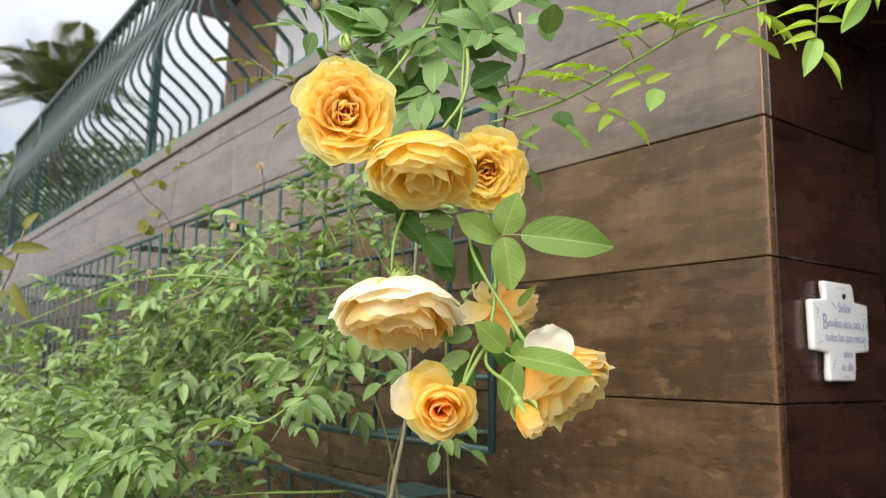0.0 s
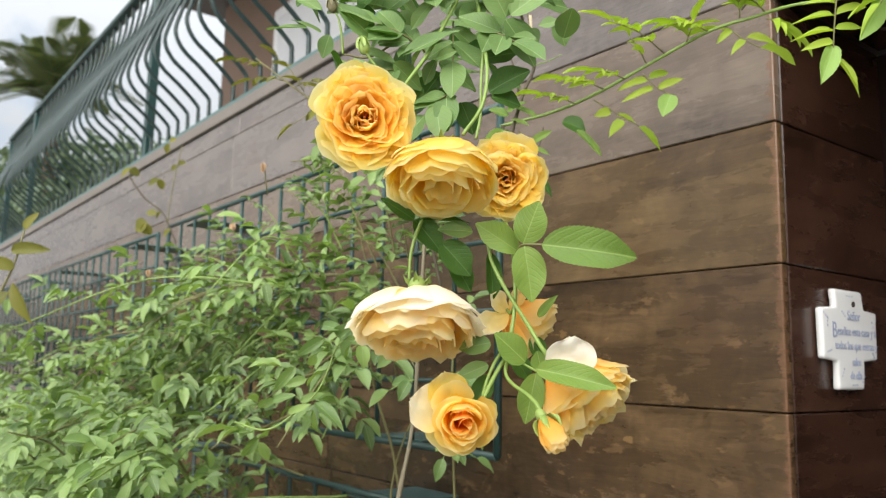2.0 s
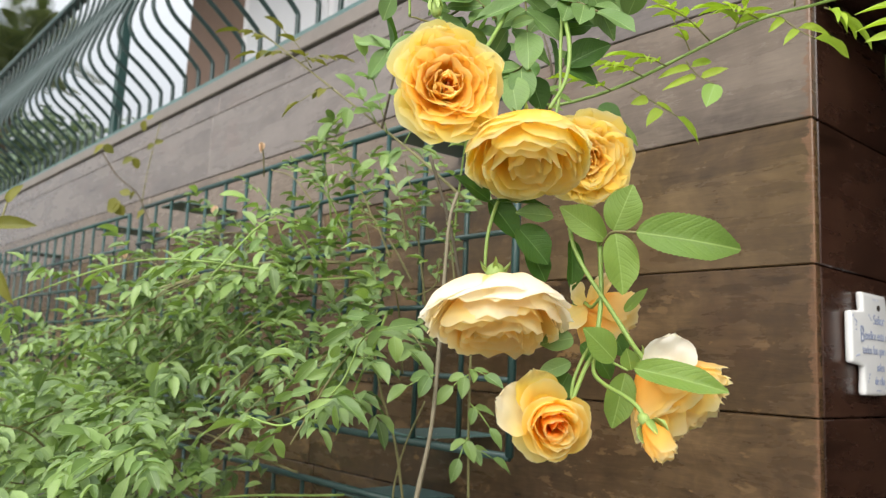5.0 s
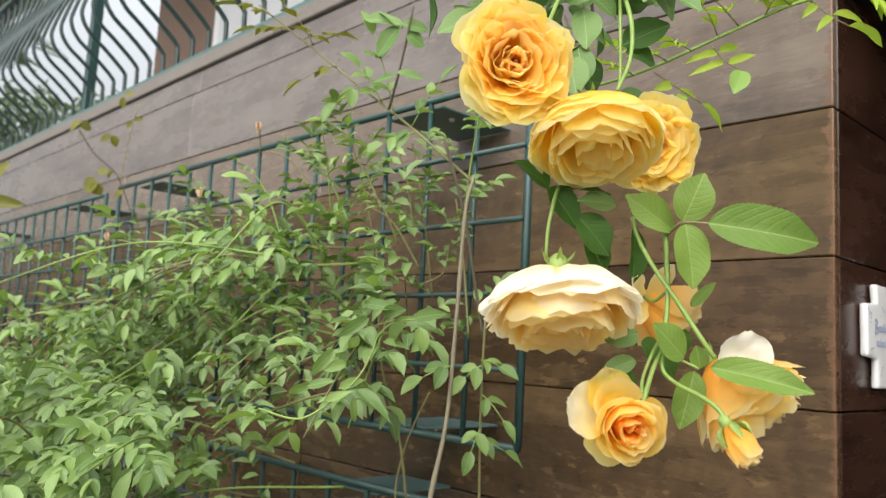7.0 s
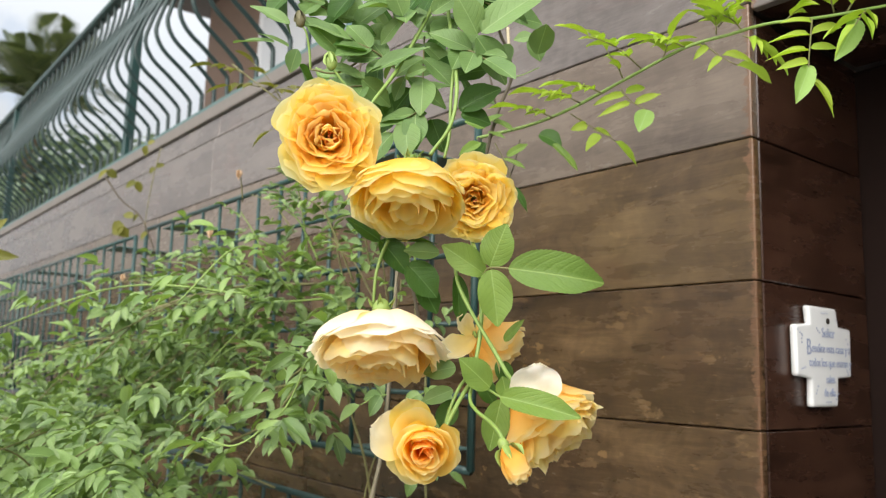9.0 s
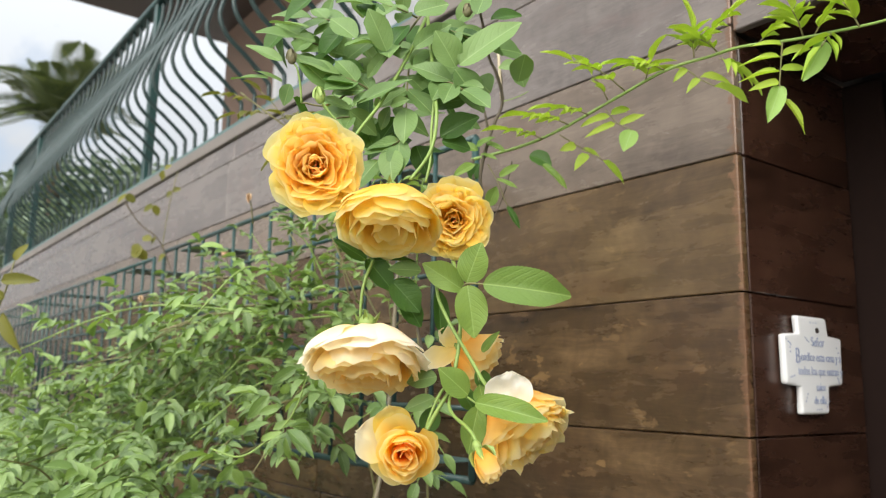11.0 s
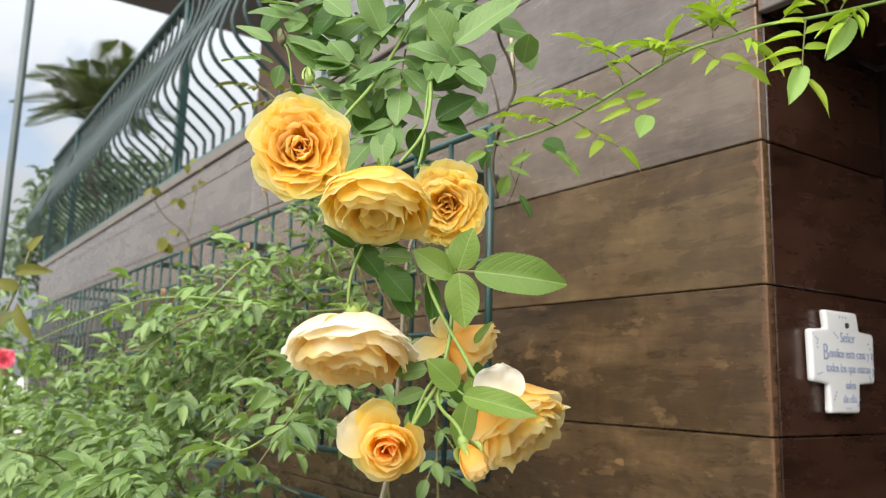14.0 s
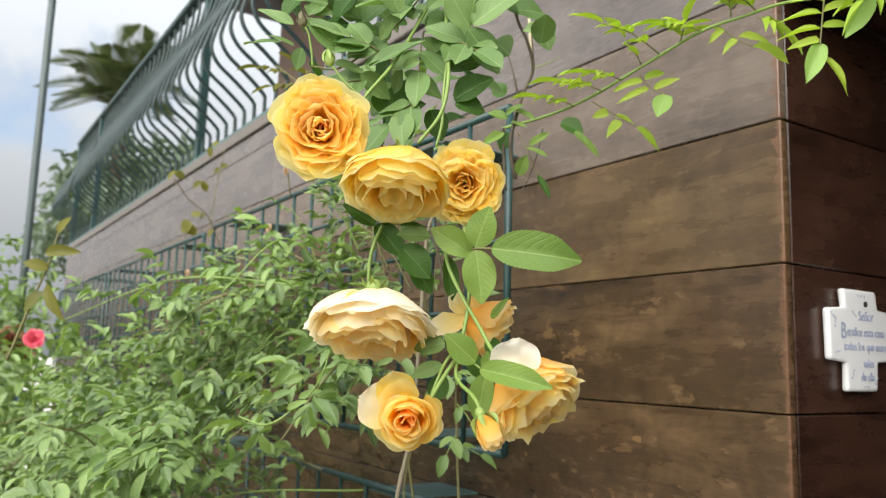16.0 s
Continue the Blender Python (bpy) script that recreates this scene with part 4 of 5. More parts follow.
rG = bloom("apricot rose turned sideways with reflexed outer petals", (0.5046, 0.6402, 1.6602), (0.72, -0.4, -0.42), .0272, TRUMPET, [M_PETAL_APRICOT, M_PETAL_APRICOT, M_PETAL_GOLD], 31, 0.6, ruffle=0.08, frill=0.08, wild=0.1)
# loose pale petals at the edges of the blooms
rr = random.Random(2)


def loose_petal(parent, base, tip, width, mat, normal):
    grid, uv, s0 = [], [], rr.uniform(0, 40)
    for i in range(14):
        v = i / 13
        w = 0.5 * (0.3 + 0.7 * math.sin(math.pi * min(v, 0.5))) if v < 0.5 else 0.5 * max(0.03, 1 - ((v - 0.5) / 0.5) ** 2.8) ** 0.5
        row = []
        for j in range(13):
            t = j / 6 - 1
            q = Vector((t * w, v * (1 - 0.04 * abs(t) ** 3 + 0.04 * noise.noise(Vector((t * 2.5, s0, 7))) + 0.035 * noise.noise(Vector((t * 6, s0, 3)))), 0))
            q.z = 0.55 * q.x * q.x - 0.12 * math.sin(3.0 * v) + 0.07 * noise.noise(Vector((q.x * 4, v * 4, s0))) + 0.055 * noise.noise(Vector((q.x * 9, v * 8, s0))) * (0.3 + v)
            row.append(q)
        grid.append(row)
        uv.append([(j / 12, v) for j in range(13)])
    ob = part("petal", mesh_of("petal", sheet(grid, uv), mat), None, parent, "pale outer petal")
    ob.matrix_basis = parent.matrix_basis.inverted() @ leaf_pose(base, tip, normal, width)


OUT = (-0.5, -0.75, 0.3)
loose_petal(rE, (0.409, 0.6132, 1.5852), (0.3816, 0.6258, 1.5975), .036, M_PETAL_CREAM, OUT)
loose_petal(rE, (0.4103, 0.612, 1.5879), (0.4023, 0.6136, 1.6171), .03, M_PETAL_YELLOW, OUT)
loose_petal(rF, (0.4800, 0.5650, 1.6120), (0.4766, 0.5584, 1.644), .038, M_PETAL_WHITE, (-0.4, -0.7, 0.5))
loose_petal(rA, (0.3500, 0.6600, 1.8190), (0.3388, 0.6519, 1.8425), .034, M_PETAL_YELLOW, OUT)
loose_petal(rG, (0.4883, 0.6423, 1.6640), (0.4442, 0.6302, 1.6479), .021, M_PETAL_CREAM, (-0.6, -0.7, 0.3))
loose_petal(rG, (0.4883, 0.6423, 1.6683), (0.4688, 0.6373, 1.6800), .017, M_PETAL_CREAM, (-0.6, -0.7, 0.3))
loose_petal(rG, (0.4900, 0.6390, 1.6683), (0.4889, 0.6186, 1.6899), .013, M_PETAL_CREAM, (-0.6, -0.7, 0.3))


# ---- rose buds ----
def bud(label, base, tip, radius, mat, seed):
    ob = thing("rose_bud", label, "rose bud", "buds on the hanging spray")
    b, t = Vector(base), Vector(tip)
    L = (t - b).length
    ob.matrix_basis = Matrix.Translation(b) @ (t - b).to_track_quat("Z", "Y").to_matrix().to_4x4()
    rr2 = random.Random(seed)
    for k, (count, r, hgt) in enumerate(((3, .55, 1.0), (3, .8, .95), (3, 1.0, .88))):
        for i in range(count):
            grid, uv = [], []
            for a in range(9):
                s = a / 8
                row, ruv = [], []
                for c in range(7):
                    tt = c / 3 - 1
                    rad = radius * r * (0.3 + 0.75 * math.sin(min(1, s * 1.25) * 1.75) - 0.38 * max(0, s - 0.6)) * (1 + 0.06 * noise.noise(Vector((s * 3, tt * 2, seed + i))))
                    rad += radius * 0.35 * max(0, s - 0.82) * 2 * (k == 2) * abs(tt)
                    ph = 1.15 * tt * (1 - 0.35 * s)
                    row.append(Vector((rad * math.cos(ph), rad * math.sin(ph), L * hgt * s * (1 - 0.08 * tt * tt))))
                    ruv.append((c / 6, s))
                grid.append(row)
                uv.append(ruv)
            p = part("petal", mesh_of("petal", sheet(grid, uv), mat), None, ob)
            p.matrix_basis = Matrix.Rotation(k * 1.1 + i * 2.094, 4, "Z")
    cal = bmesh.new()
    bmesh.ops.create_uvsphere(cal, u_segments=10, v_segments=8, radius=radius * 0.42, matrix=Matrix.Translation((0, 0, -radius * 0.2)) @ Matrix.Diagonal((1, 1, 1.3, 1)))
    part("calyx", cal, M_SEPAL, ob, "green calyx", True)
    sm = leaf_set("sepal", M_SEPAL, 1, seed, na=7, nb=3, fold=0.5)[0]
    for i in range(5):
        a = i * 1.2566
        s = part("sepal", sm, None, ob)
        s.matrix_basis = leaf_pose((0.4 * radius * math.cos(a), 0.4 * radius * math.sin(a), 0), (1.15 * radius * math.cos(a), 1.15 * radius * math.sin(a), L * 0.45), (math.cos(a), math.sin(a), 0.2), radius * 0.5)
    return ob


bud("opening apricot rose bud with green sepals", (0.444, 0.5562, 1.5876), (0.4466, 0.5409, 1.5662), .0092, M_PETAL_APRICOT, 4)


def green_bud(label, centre, up, radius, skin):
    ob = thing("rose_bud", label, "rose bud", "buds on the hanging spray")
    ob.matrix_basis = Matrix.Translation(centre) @ Vector(up).to_track_quat("Z", "Y").to_matrix().to_4x4()
    b = bmesh.new()
    bmesh.ops.create_uvsphere(b, u_segments=12, v_segments=10, radius=radius, matrix=Matrix.Diagonal((1, 1, 1.25, 1)))
    for v in b.verts:
        v.co *= 1 + 0.08 * math.sin(5 * math.atan2(v.co.y, v.co.x)) * (v.co.z > 0)
        if v.co.z > radius * 0.7:
            v.co.z *= 1.25
    part("bud_body", b, skin, ob, smooth=True)
    sm = leaf_set("sepal", skin, 1, 3, na=9, nb=3, fold=0.3)[0]
    for i in range(5):
        a = i * 1.2566
        s = part("sepal", sm, None, ob)
        s.matrix_basis = leaf_pose((radius * math.cos(a), radius * math.sin(a), -0.2 * radius), (0.5 * radius * math.cos(a), 0.5 * radius * math.sin(a), radius * 2.5), (math.cos(a), math.sin(a), 0), radius * 0.95)


green_bud("closed round green rose bud", (0.378, 0.700, 1.882), (-0.2, 0.1, 1), .0046, M_SEPAL)
green_bud("closed brownish green rose bud on a short stalk", (0.362, 0.727, 1.923), (-0.1, 0.1, 1), .0042, M_SEPAL_BROWN)
green_bud("small closed rose bud among leaves", (0.510, 0.657, 1.988), (0.1, 0.1, 1), .0042, M_SEPAL_BROWN)

# ---- lime vine across the entrance ----
vine = thing("climbing_vine", "thin vine shoot with bright lime green pointed leaves", "vine")
stem("vine_stem", [(0.782, 0.981, 1.964), (0.812, 0.907, 1.973), (0.835, 0.850, 1.989), (0.854, 0.769, 2.015), (0.866, 0.693, 2.035), (0.877, 0.641, 2.038), (0.880, 0.595, 2.037), (0.886, 0.543, 2.028), (0.892, 0.491, 2.022), (0.887, 0.434, 2.013), (0.880, 0.365, 2.010)], .0027, .0018, M_STEM, vine, "lime green shoot", 8)
UPN = (-0.15, -0.3, 0.95)
for b, t, n, L in (
    ((0.856, 0.752, 2.022), (0.781, 0.775, 2.051), 3, .036),
    ((0.865, 0.694, 2.035), (0.821, 0.712, 2.038), 3, .036),
    ((0.836, 0.836, 1.993), (0.784, 0.859, 1.999), 3, .034),
    ((0.847, 0.774, 2.013), (0.825, 0.782, 2.046), 1, .03),
    ((0.868, 0.653, 2.039), (0.854, 0.645, 2.067), 3, .036),
    ((0.869, 0.651, 2.048), (0.881, 0.610, 2.084), 3, .036),
    ((0.877, 0.624, 2.031), (0.886, 0.608, 2.016), 2, .036),
    ((0.892, 0.526, 2.029), (0.869, 0.525, 2.053), 3, .038),
    ((0.891, 0.491, 2.021), (0.872, 0.497, 2.001), 2, .036),
    ((0.884, 0.461, 2.014), (0.866, 0.468, 2.039), 2, .038),
    ((0.861, 0.723, 2.028), (0.849, 0.703, 2.045), 2, .036),
    ((0.884, 0.629, 2.041), (0.854, 0.635, 2.053), 2, .036),
    ((0.823, 0.873, 1.978), (0.777, 0.892, 1.985), 2, .032),
    ((0.887, 0.578, 2.037), (0.892, 0.559, 2.050), 2, .036),
    ((0.893, 0.514, 2.026), (0.895, 0.495, 2.050), 2, .038),
    ((0.842, 0.805, 2.000), (0.801, 0.821, 2.004), 2, .034),
):
    pinnate(vine, LEAVES_LIME, b, t, n, L * 1.15, .0096, UPN, rng, M_STEM_DARK, 0.8, 0.02)
# hanging stalks with level leaflets
for pts in ([(0.885, 0.547, 2.028), (0.882, 0.549, 2.000), (0.879, 0.550, 1.974), (0.883, 0.551, 1.960)], [(0.851, 0.782, 2.003), (0.861, 0.772, 1.985), (0.872, 0.755, 1.972)], [(0.836, 0.853, 1.982), (0.856, 0.831, 1.962), (0.875, 0.809, 1.943)], [(0.875, 0.676, 2.038), (0.883, 0.657, 2.017), (0.891, 0.641, 2.004)]):
    stem("leaf_stalk", pts, .0012, .0008, M_STEM_DARK, vine)
foliage(vine, [
    ((0.882, 0.549, 2.009), (0.841, 0.571, 2.003), .011), ((0.880, 0.550, 1.991), (0.838, 0.571, 1.984), .011), ((0.884, 0.548, 2.011), (0.902, 0.523, 2.022), .011),
    ((0.881, 0.549, 1.994), (0.899, 0.525, 1.995), .011), ((0.878, 0.550, 1.978), (0.849, 0.567, 1.970), .012), ((0.884, 0.548, 2.024), (0.854, 0.563, 2.025), .01),
    ((0.883, 0.551, 1.960), (0.901, 0.528, 1.923), .013), ((0.891, 0.641, 2.004), (0.921, 0.610, 1.989), .012), ((0.883, 0.657, 2.017), (0.868, 0.665, 2.000), .011),
    ((0.884, 0.656, 2.019), (0.908, 0.627, 2.014), .011), ((0.877, 0.670, 2.032), (0.861, 0.679, 2.017), .01), ((0.855, 0.778, 1.993), (0.823, 0.800, 1.984), .011),
    ((0.860, 0.773, 1.983), (0.826, 0.795, 1.966), .011), ((0.856, 0.777, 1.996), (0.874, 0.759, 2.007), .011), ((0.865, 0.770, 1.982), (0.883, 0.742, 1.996), .012),
    ((0.875, 0.809, 1.943), (0.898, 0.787, 1.913), .013), ((0.862, 0.825, 1.953), (0.844, 0.833, 1.932), .017), ((0.852, 0.837, 1.966), (0.833, 0.848, 1.960), .014),
    ((0.857, 0.831, 1.960), (0.876, 0.813, 1.953), .01),
], LEAVES_LIME)
foliage(vine, [
    ((0.880, 0.550, 1.974), (0.856, 0.551, 1.931), .023), ((0.895, 0.505, 2.017), (0.867, 0.510, 1.969), .025), ((0.872, 0.755, 1.972), (0.855, 0.755, 1.943), .027),
], leaf_set("pale_vine_leaf", M_LEAF_VINE, 2, 19))

# ---- woody canes behind the spray ----
canes = thing("climbing_rose_canes", "woody brown rose canes climbing the trellis", "rose plant")
stem("cane", [(0.776, 0.941, 1.881), (0.764, 0.939, 1.928), (0.769, 0.921, 1.991), (0.777, 0.907, 2.031), (0.753, 0.892, 2.062), (0.728, 0.881, 2.080), (0.661, 0.823, 2.106), (0.572, 0.761, 2.108)], .0032, .0024, M_BARK, canes, "brown woody cane", 6, 7, 0.3)
stem("cane", [(0.777, 0.907, 2.031), (0.776, 0.910, 2.074), (0.780, 0.923, 2.114)], .003, .002, M_BARK, canes)
stem("cane", [(0.701, 1.028, 1.842), (0.685, 1.024, 1.795), (0.679, 1.024, 1.666), (0.672, 1.025, 1.543), (0.656, 1.028, 1.458), (0.641, 1.029, 1.376)], .0028, .0038, M_CANE, canes, "grey brown woody cane", 6, 7, 0.3)
stem("cane", [(0.756, 1.048, 1.671), (0.765, 1.058, 1.568), (0.781, 1.068, 1.427), (0.793, 1.073, 1.346)], .0022, .0026, M_STEM_DARK, canes, "thin green upright cane")
stem("cane", [(0.687, 1.072, 1.898), (0.725, 1.067, 1.805), (0.758, 1.069, 1.702), (0.772, 1.066, 1.642)], .003, .003, M_BARK, canes)
for b, t in (((0.761, 1.056, 1.605), (0.740, 1.064, 1.589)), ((0.765, 1.058, 1.568), (0.775, 1.027, 1.537)), ((0.770, 1.062, 1.523), (0.750, 1.057, 1.495)), ((0.760, 1.056, 1.612), (0.763, 1.027, 1.606)), ((0.771, 1.063, 1.508), (0.797, 1.042, 1.495)), ((0.676, 1.024, 1.604), (0.645, 1.042, 1.589))):
    pinnate(canes, LEAVES_BUSH, b, t, 1, .03, .016, (-0.4, -0.5, 0.8), rng, M_STEM, 0.8, 0.2)
stem("cane", [(0.7559, 1.2547, 1.7422), (0.7554, 1.2683, 1.6653), (0.7709, 1.2683, 1.5810), (0.7997, 1.2569, 1.4891), (0.8210, 1.2542, 1.3881)], .0022, .0028, M_STEM_DARK, canes, "thin green upright cane")
stem("cane", [(0.8247, 1.2214, 1.5592), (0.8102, 1.2469, 1.4899), (0.8052, 1.2619, 1.4297), (0.8079, 1.2674, 1.3829)], .0018, .0022, M_STEM_DARK, canes)
stem("cane", [(0.7840, 1.1536, 1.7743), (0.7832, 1.1614, 1.7333), (0.7716, 1.2028, 1.7167), (0.7715, 1.2427, 1.7263)], .0014, .002, M_STEM_DARK, canes)
# forked wood, a pale stub and thin hanging twigs beside the trellis corner
stem("cane", [(0.776, 0.907, 2.034), (0.769, 0.904, 2.070), (0.770, 0.908, 2.102)], .0026, .0024, M_STUB, canes, "pale cut stub of a cane", 4, 7, 0.3)
stem("cane", [(0.765, 0.924, 1.991), (0.756, 0.923, 2.022), (0.753, 0.932, 2.051)], .0024, .0014, M_BARK, canes)
stem("cane", [(0.772, 0.959, 1.867), (0.765, 0.954, 1.915), (0.765, 0.957, 1.956)], .0032, .003, M_BARK, canes)
stem("twig", [(0.798, 0.910, 1.950), (0.796, 0.919, 1.915), (0.790, 0.930, 1.882), (0.783, 0.941, 1.860)], .0011, .0008, M_BARK, canes, "thin brown twig")
stem("twig", [(0.771, 0.931, 1.944), (0.780, 0.918, 1.915), (0.789, 0.916, 1.894), (0.795, 0.914, 1.883)], .0011, .0008, M_STEM_DARK, canes)
stem("twig", [(0.776, 0.907, 2.032), (0.784, 0.889, 2.034), (0.792, 0.869, 2.040)], .001, .0006, M_STEM, canes)
foliage(canes, [
    ((0.780, 0.916, 1.925), (0.793, 0.891, 1.940), .017),
    ((0.773, 0.930, 1.884), (0.771, 0.913, 1.908), .026),
    ((0.777, 0.918, 1.921), (0.797, 0.895, 1.908), .012),
    ((0.818, 0.861, 1.935), (0.839, 0.841, 1.904), .014),
    ((0.814, 0.864, 1.938), (0.825, 0.847, 1.919), .016),
    ((0.754, 0.936, 1.969), (0.760, 0.906, 1.977), .018),
    ((0.764, 0.928, 1.974), (0.776, 0.899, 1.959), .014),
    ((0.755, 0.942, 1.944), (0.721, 0.945, 1.923), .02),
    ((0.757, 0.936, 1.963), (0.734, 0.950, 1.973), .022),
    ((0.761, 0.934, 1.958), (0.768, 0.907, 1.947), .012),
], LEAVES, scale=0.8)
foliage(canes, [
    ((0.794, 0.915, 1.884), (0.806, 0.901, 1.852), .011),
    ((0.804, 0.880, 1.952), (0.824, 0.856, 1.941), .03),
    ((0.756, 0.942, 1.998), (0.739, 0.950, 2.013), .026),
    ((0.767, 0.945, 1.947), (0.759, 0.956, 1.923), .024),
], LEAVES_SHADED)
# canes and young leaves above the trellis
stem("cane", [(0.794, 1.117, 1.862), (0.756, 1.206, 1.944), (0.713, 1.300, 2.024), (0.654, 1.382, 2.102), (0.607, 1.443, 2.161)], .0028, .0016, M_STEM_DARK, canes)
for b, t, n in (((0.639, 1.393, 2.114), (0.590, 1.413, 2.109), 2), ((0.654, 1.382, 2.102), (0.688, 1.336, 2.109), 2), ((0.621, 1.419, 2.140), (0.574, 1.447, 2.151), 2), ((0.689, 1.331, 2.057), (0.647, 1.360, 2.029), 1), ((0.664, 1.361, 2.090), (0.623, 1.388, 2.150), 2)):
    pinnate(canes, LEAVES_OLIVE, b, t, n, .036, .017, (-0.2, -0.3, 1), rng, M_STEM_DARK, 0.9, 0.2)
for b, t, n in (((0.713, 1.300, 2.024), (0.685, 1.318, 1.993), 1), ((0.731, 1.262, 1.993), (0.693, 1.274, 2.040), 2), ((0.749, 1.211, 1.952), (0.759, 1.163, 2.015), 2), ((0.728, 1.228, 1.968), (0.677, 1.227, 2.077), 2), ((0.756, 1.206, 1.944), (0.721, 1.242, 1.925), 2)):
    pinnate(canes, LEAVES_BUSH, b, t, n, .034, .017, (-0.4, -0.5, 0.8), rng, M_STEM, 0.8, 0.2)
stem("cane", [(0.721, 1.233, 1.976), (0.707, 1.194, 2.034), (0.697, 1.162, 2.109)], .0026, .0022, M_BARK, canes)
stem("cane", [(0.7250, 2.5928, 2.1741), (0.7687, 2.5757, 2.1109), (0.8174, 2.5514, 2.0688), (0.8451, 2.5427, 2.0172), (0.8708, 2.5369, 1.9569)], .0028, .0022, M_BARK, canes)
stem("cane", [(0.8471, 2.4945, 2.2708), (0.8384, 2.5181, 2.1744), (0.8350, 2.5371, 2.0833), (0.8359, 2.5456, 2.0344)], .0016, .0014, M_STEM_DARK, canes)
foliage(canes, [
    ((0.7301, 2.5856, 2.1953), (0.7030, 2.6202, 2.1703), 0.0265),
    ((0.7242, 2.5895, 2.1951), (0.7553, 2.5841, 2.1790), 0.0265),
    ((0.8012, 2.5444, 2.1644), (0.7730, 2.5775, 2.1515), 0.0230),
    ((0.7993, 2.5450, 2.1678), (0.8175, 2.5508, 2.1372), 0.0230),
    ((0.8052, 2.5612, 2.0596), (0.7814, 2.5862, 2.0745), 0.0265),
    ((0.7854, 2.5782, 2.0380), (0.7569, 2.6135, 2.0140), 0.0459),
    ((0.7757, 2.5856, 2.0324), (0.8013, 2.5869, 1.9997), 0.0353),
    ((0.8405, 2.5102, 2.2094), (0.8274, 2.5335, 2.1955), 0.0177),
    ((0.8418, 2.5090, 2.2112), (0.8640, 2.5037, 2.2265), 0.0177),
    ((0.8127, 2.5164, 2.2749), (0.8118, 2.5348, 2.2441), 0.0230),
    ((0.8155, 2.5142, 2.2768), (0.8311, 2.5122, 2.2974), 0.0159),
    ((0.8174, 2.5514, 2.0688), (0.8049, 2.5754, 2.0490), 0.0212),
    ((0.8466, 2.5417, 2.0173), (0.8282, 2.5696, 1.9971), 0.0247),
], LEAVES_OLIVE, scale=1.1)
foliage(canes, [
    ((0.6911, 1.1825, 2.0855), (0.6561, 1.2267, 2.0998), 0.0213),
    ((0.6913, 1.1826, 2.0839), (0.6755, 1.2187, 2.0403), 0.0295),
    ((0.6922, 1.1813, 2.0856), (0.7274, 1.1619, 2.0868), 0.0197),
    ((0.6942, 1.1806, 2.0792), (0.6716, 1.2103, 2.1108), 0.0213),
    ((0.6997, 1.1764, 2.0731), (0.7271, 1.1668, 2.0604), 0.0262),
    ((0.6954, 1.1910, 2.0124), (0.6786, 1.2217, 2.0059), 0.0131),
    ((0.6960, 1.1896, 2.0165), (0.7346, 1.1676, 2.0140), 0.0180),
], LEAVES_GREY, scale=1.1)
for c, r in (((0.868, 2.126, 1.978), .016), ((0.668, 1.520, 1.989), .011), ((0.662, 2.136, 1.839), .011), ((0.574, 1.478, 1.732), .009)):
    dead = thing("dead_bloom", "small withered brown rose bloom", "withered rose", "withered blooms along the trellis", place=c)
    for i in range(6):
        grid, uv = leaf_grid(rng, 6, 5, 0.3, 0.5, 0.05)
        p = part("petal", mesh_of("petal", sheet(grid, uv), M_DRY), None, dead)
        a = i * 1.05
        p.matrix_basis = leaf_pose((0, 0, r * 0.5), (r * 0.6 * math.cos(a), r * 0.6 * math.sin(a), -r), (math.cos(a), math.sin(a), 0.3), r * 0.9)
    part("dry_stalk", tube(bmesh.new(), smooth_line([(0.02, 0.02, -0.05), (0.006, 0.004, -0.01), (0, 0, r * 0.5)], 3), .0014, .0011, 5), M_STEM_DARK, dead, smooth=True)

# ---- the rose bush against the trellis ----
bush = thing("rose_bush", "dense arching rose bush with small pale green leaves", "rose bush")
brng = random.Random(77)
mass_v, mass_f, mass_uv = [], [], []
near_leaves = 0
low_grids = [leaf_grid(brng, 5, 3, 0.3, 0.25, 0.0) for _ in range(4)]


def bare(p, margin):
    return p[2] < 1.5 and (p[0] - 0.5) * 1.22 - (p[1] - 1.15) * 0.6 > margin


def bush_leaf(base, tip, width, normal):
    """The leaves at the end of the bush that reaches over the trellis are single parts; the rest is one mass."""
    global near_leaves
    # the foot of the bush is bare towards its end, where the wall shows
    if bare(base, brng.uniform(0.0, 0.08)):
        return
    if base[1] < 1.45 and near_leaves < 300 and brng.random() < 0.6:
        near_leaves += 1
        ob = part("leaf", brng.choice(LEAVES_BUSH), None, bush)
        ob.matrix_basis = leaf_pose(base, tip, normal, width)
        return
    m = leaf_pose(base, tip, normal, width)
    grid, uv = brng.choice(low_grids)
    start, na, nb = len(mass_v), len(grid), len(grid[0])
    for row, ruv in zip(grid, uv):
        for p, q in zip(row, ruv):
            mass_v.append(tuple(m @ p))
            mass_uv.append(q)
    for i in range(na - 1):
        for j in range(nb - 1):
            a = start + i * nb + j
            mass_f.append((a, a + 1, a + nb + 1, a + nb))


def bush_sprig(base, way, length, size):
    """A stalk of five to seven leaflets."""
    d = Vector(way).normalized()
    n = Vector((brng.uniform(-0.6, 0.1), brng.uniform(-0.6, 0.1), 1)).normalized()
    side = d.cross(n).normalized()
    for i in range(3):
        p = base + d * length * (0.3 + 0.3 * i)
        for s in (-1, 1):
            L = size * brng.uniform(0.7, 1.15)
            w = (d * brng.uniform(0.4, 0.8) + side * s * brng.uniform(0.6, 1.0) + Vector((-0.15, -0.05, brng.uniform(-0.35, 0.1)))).normalized()
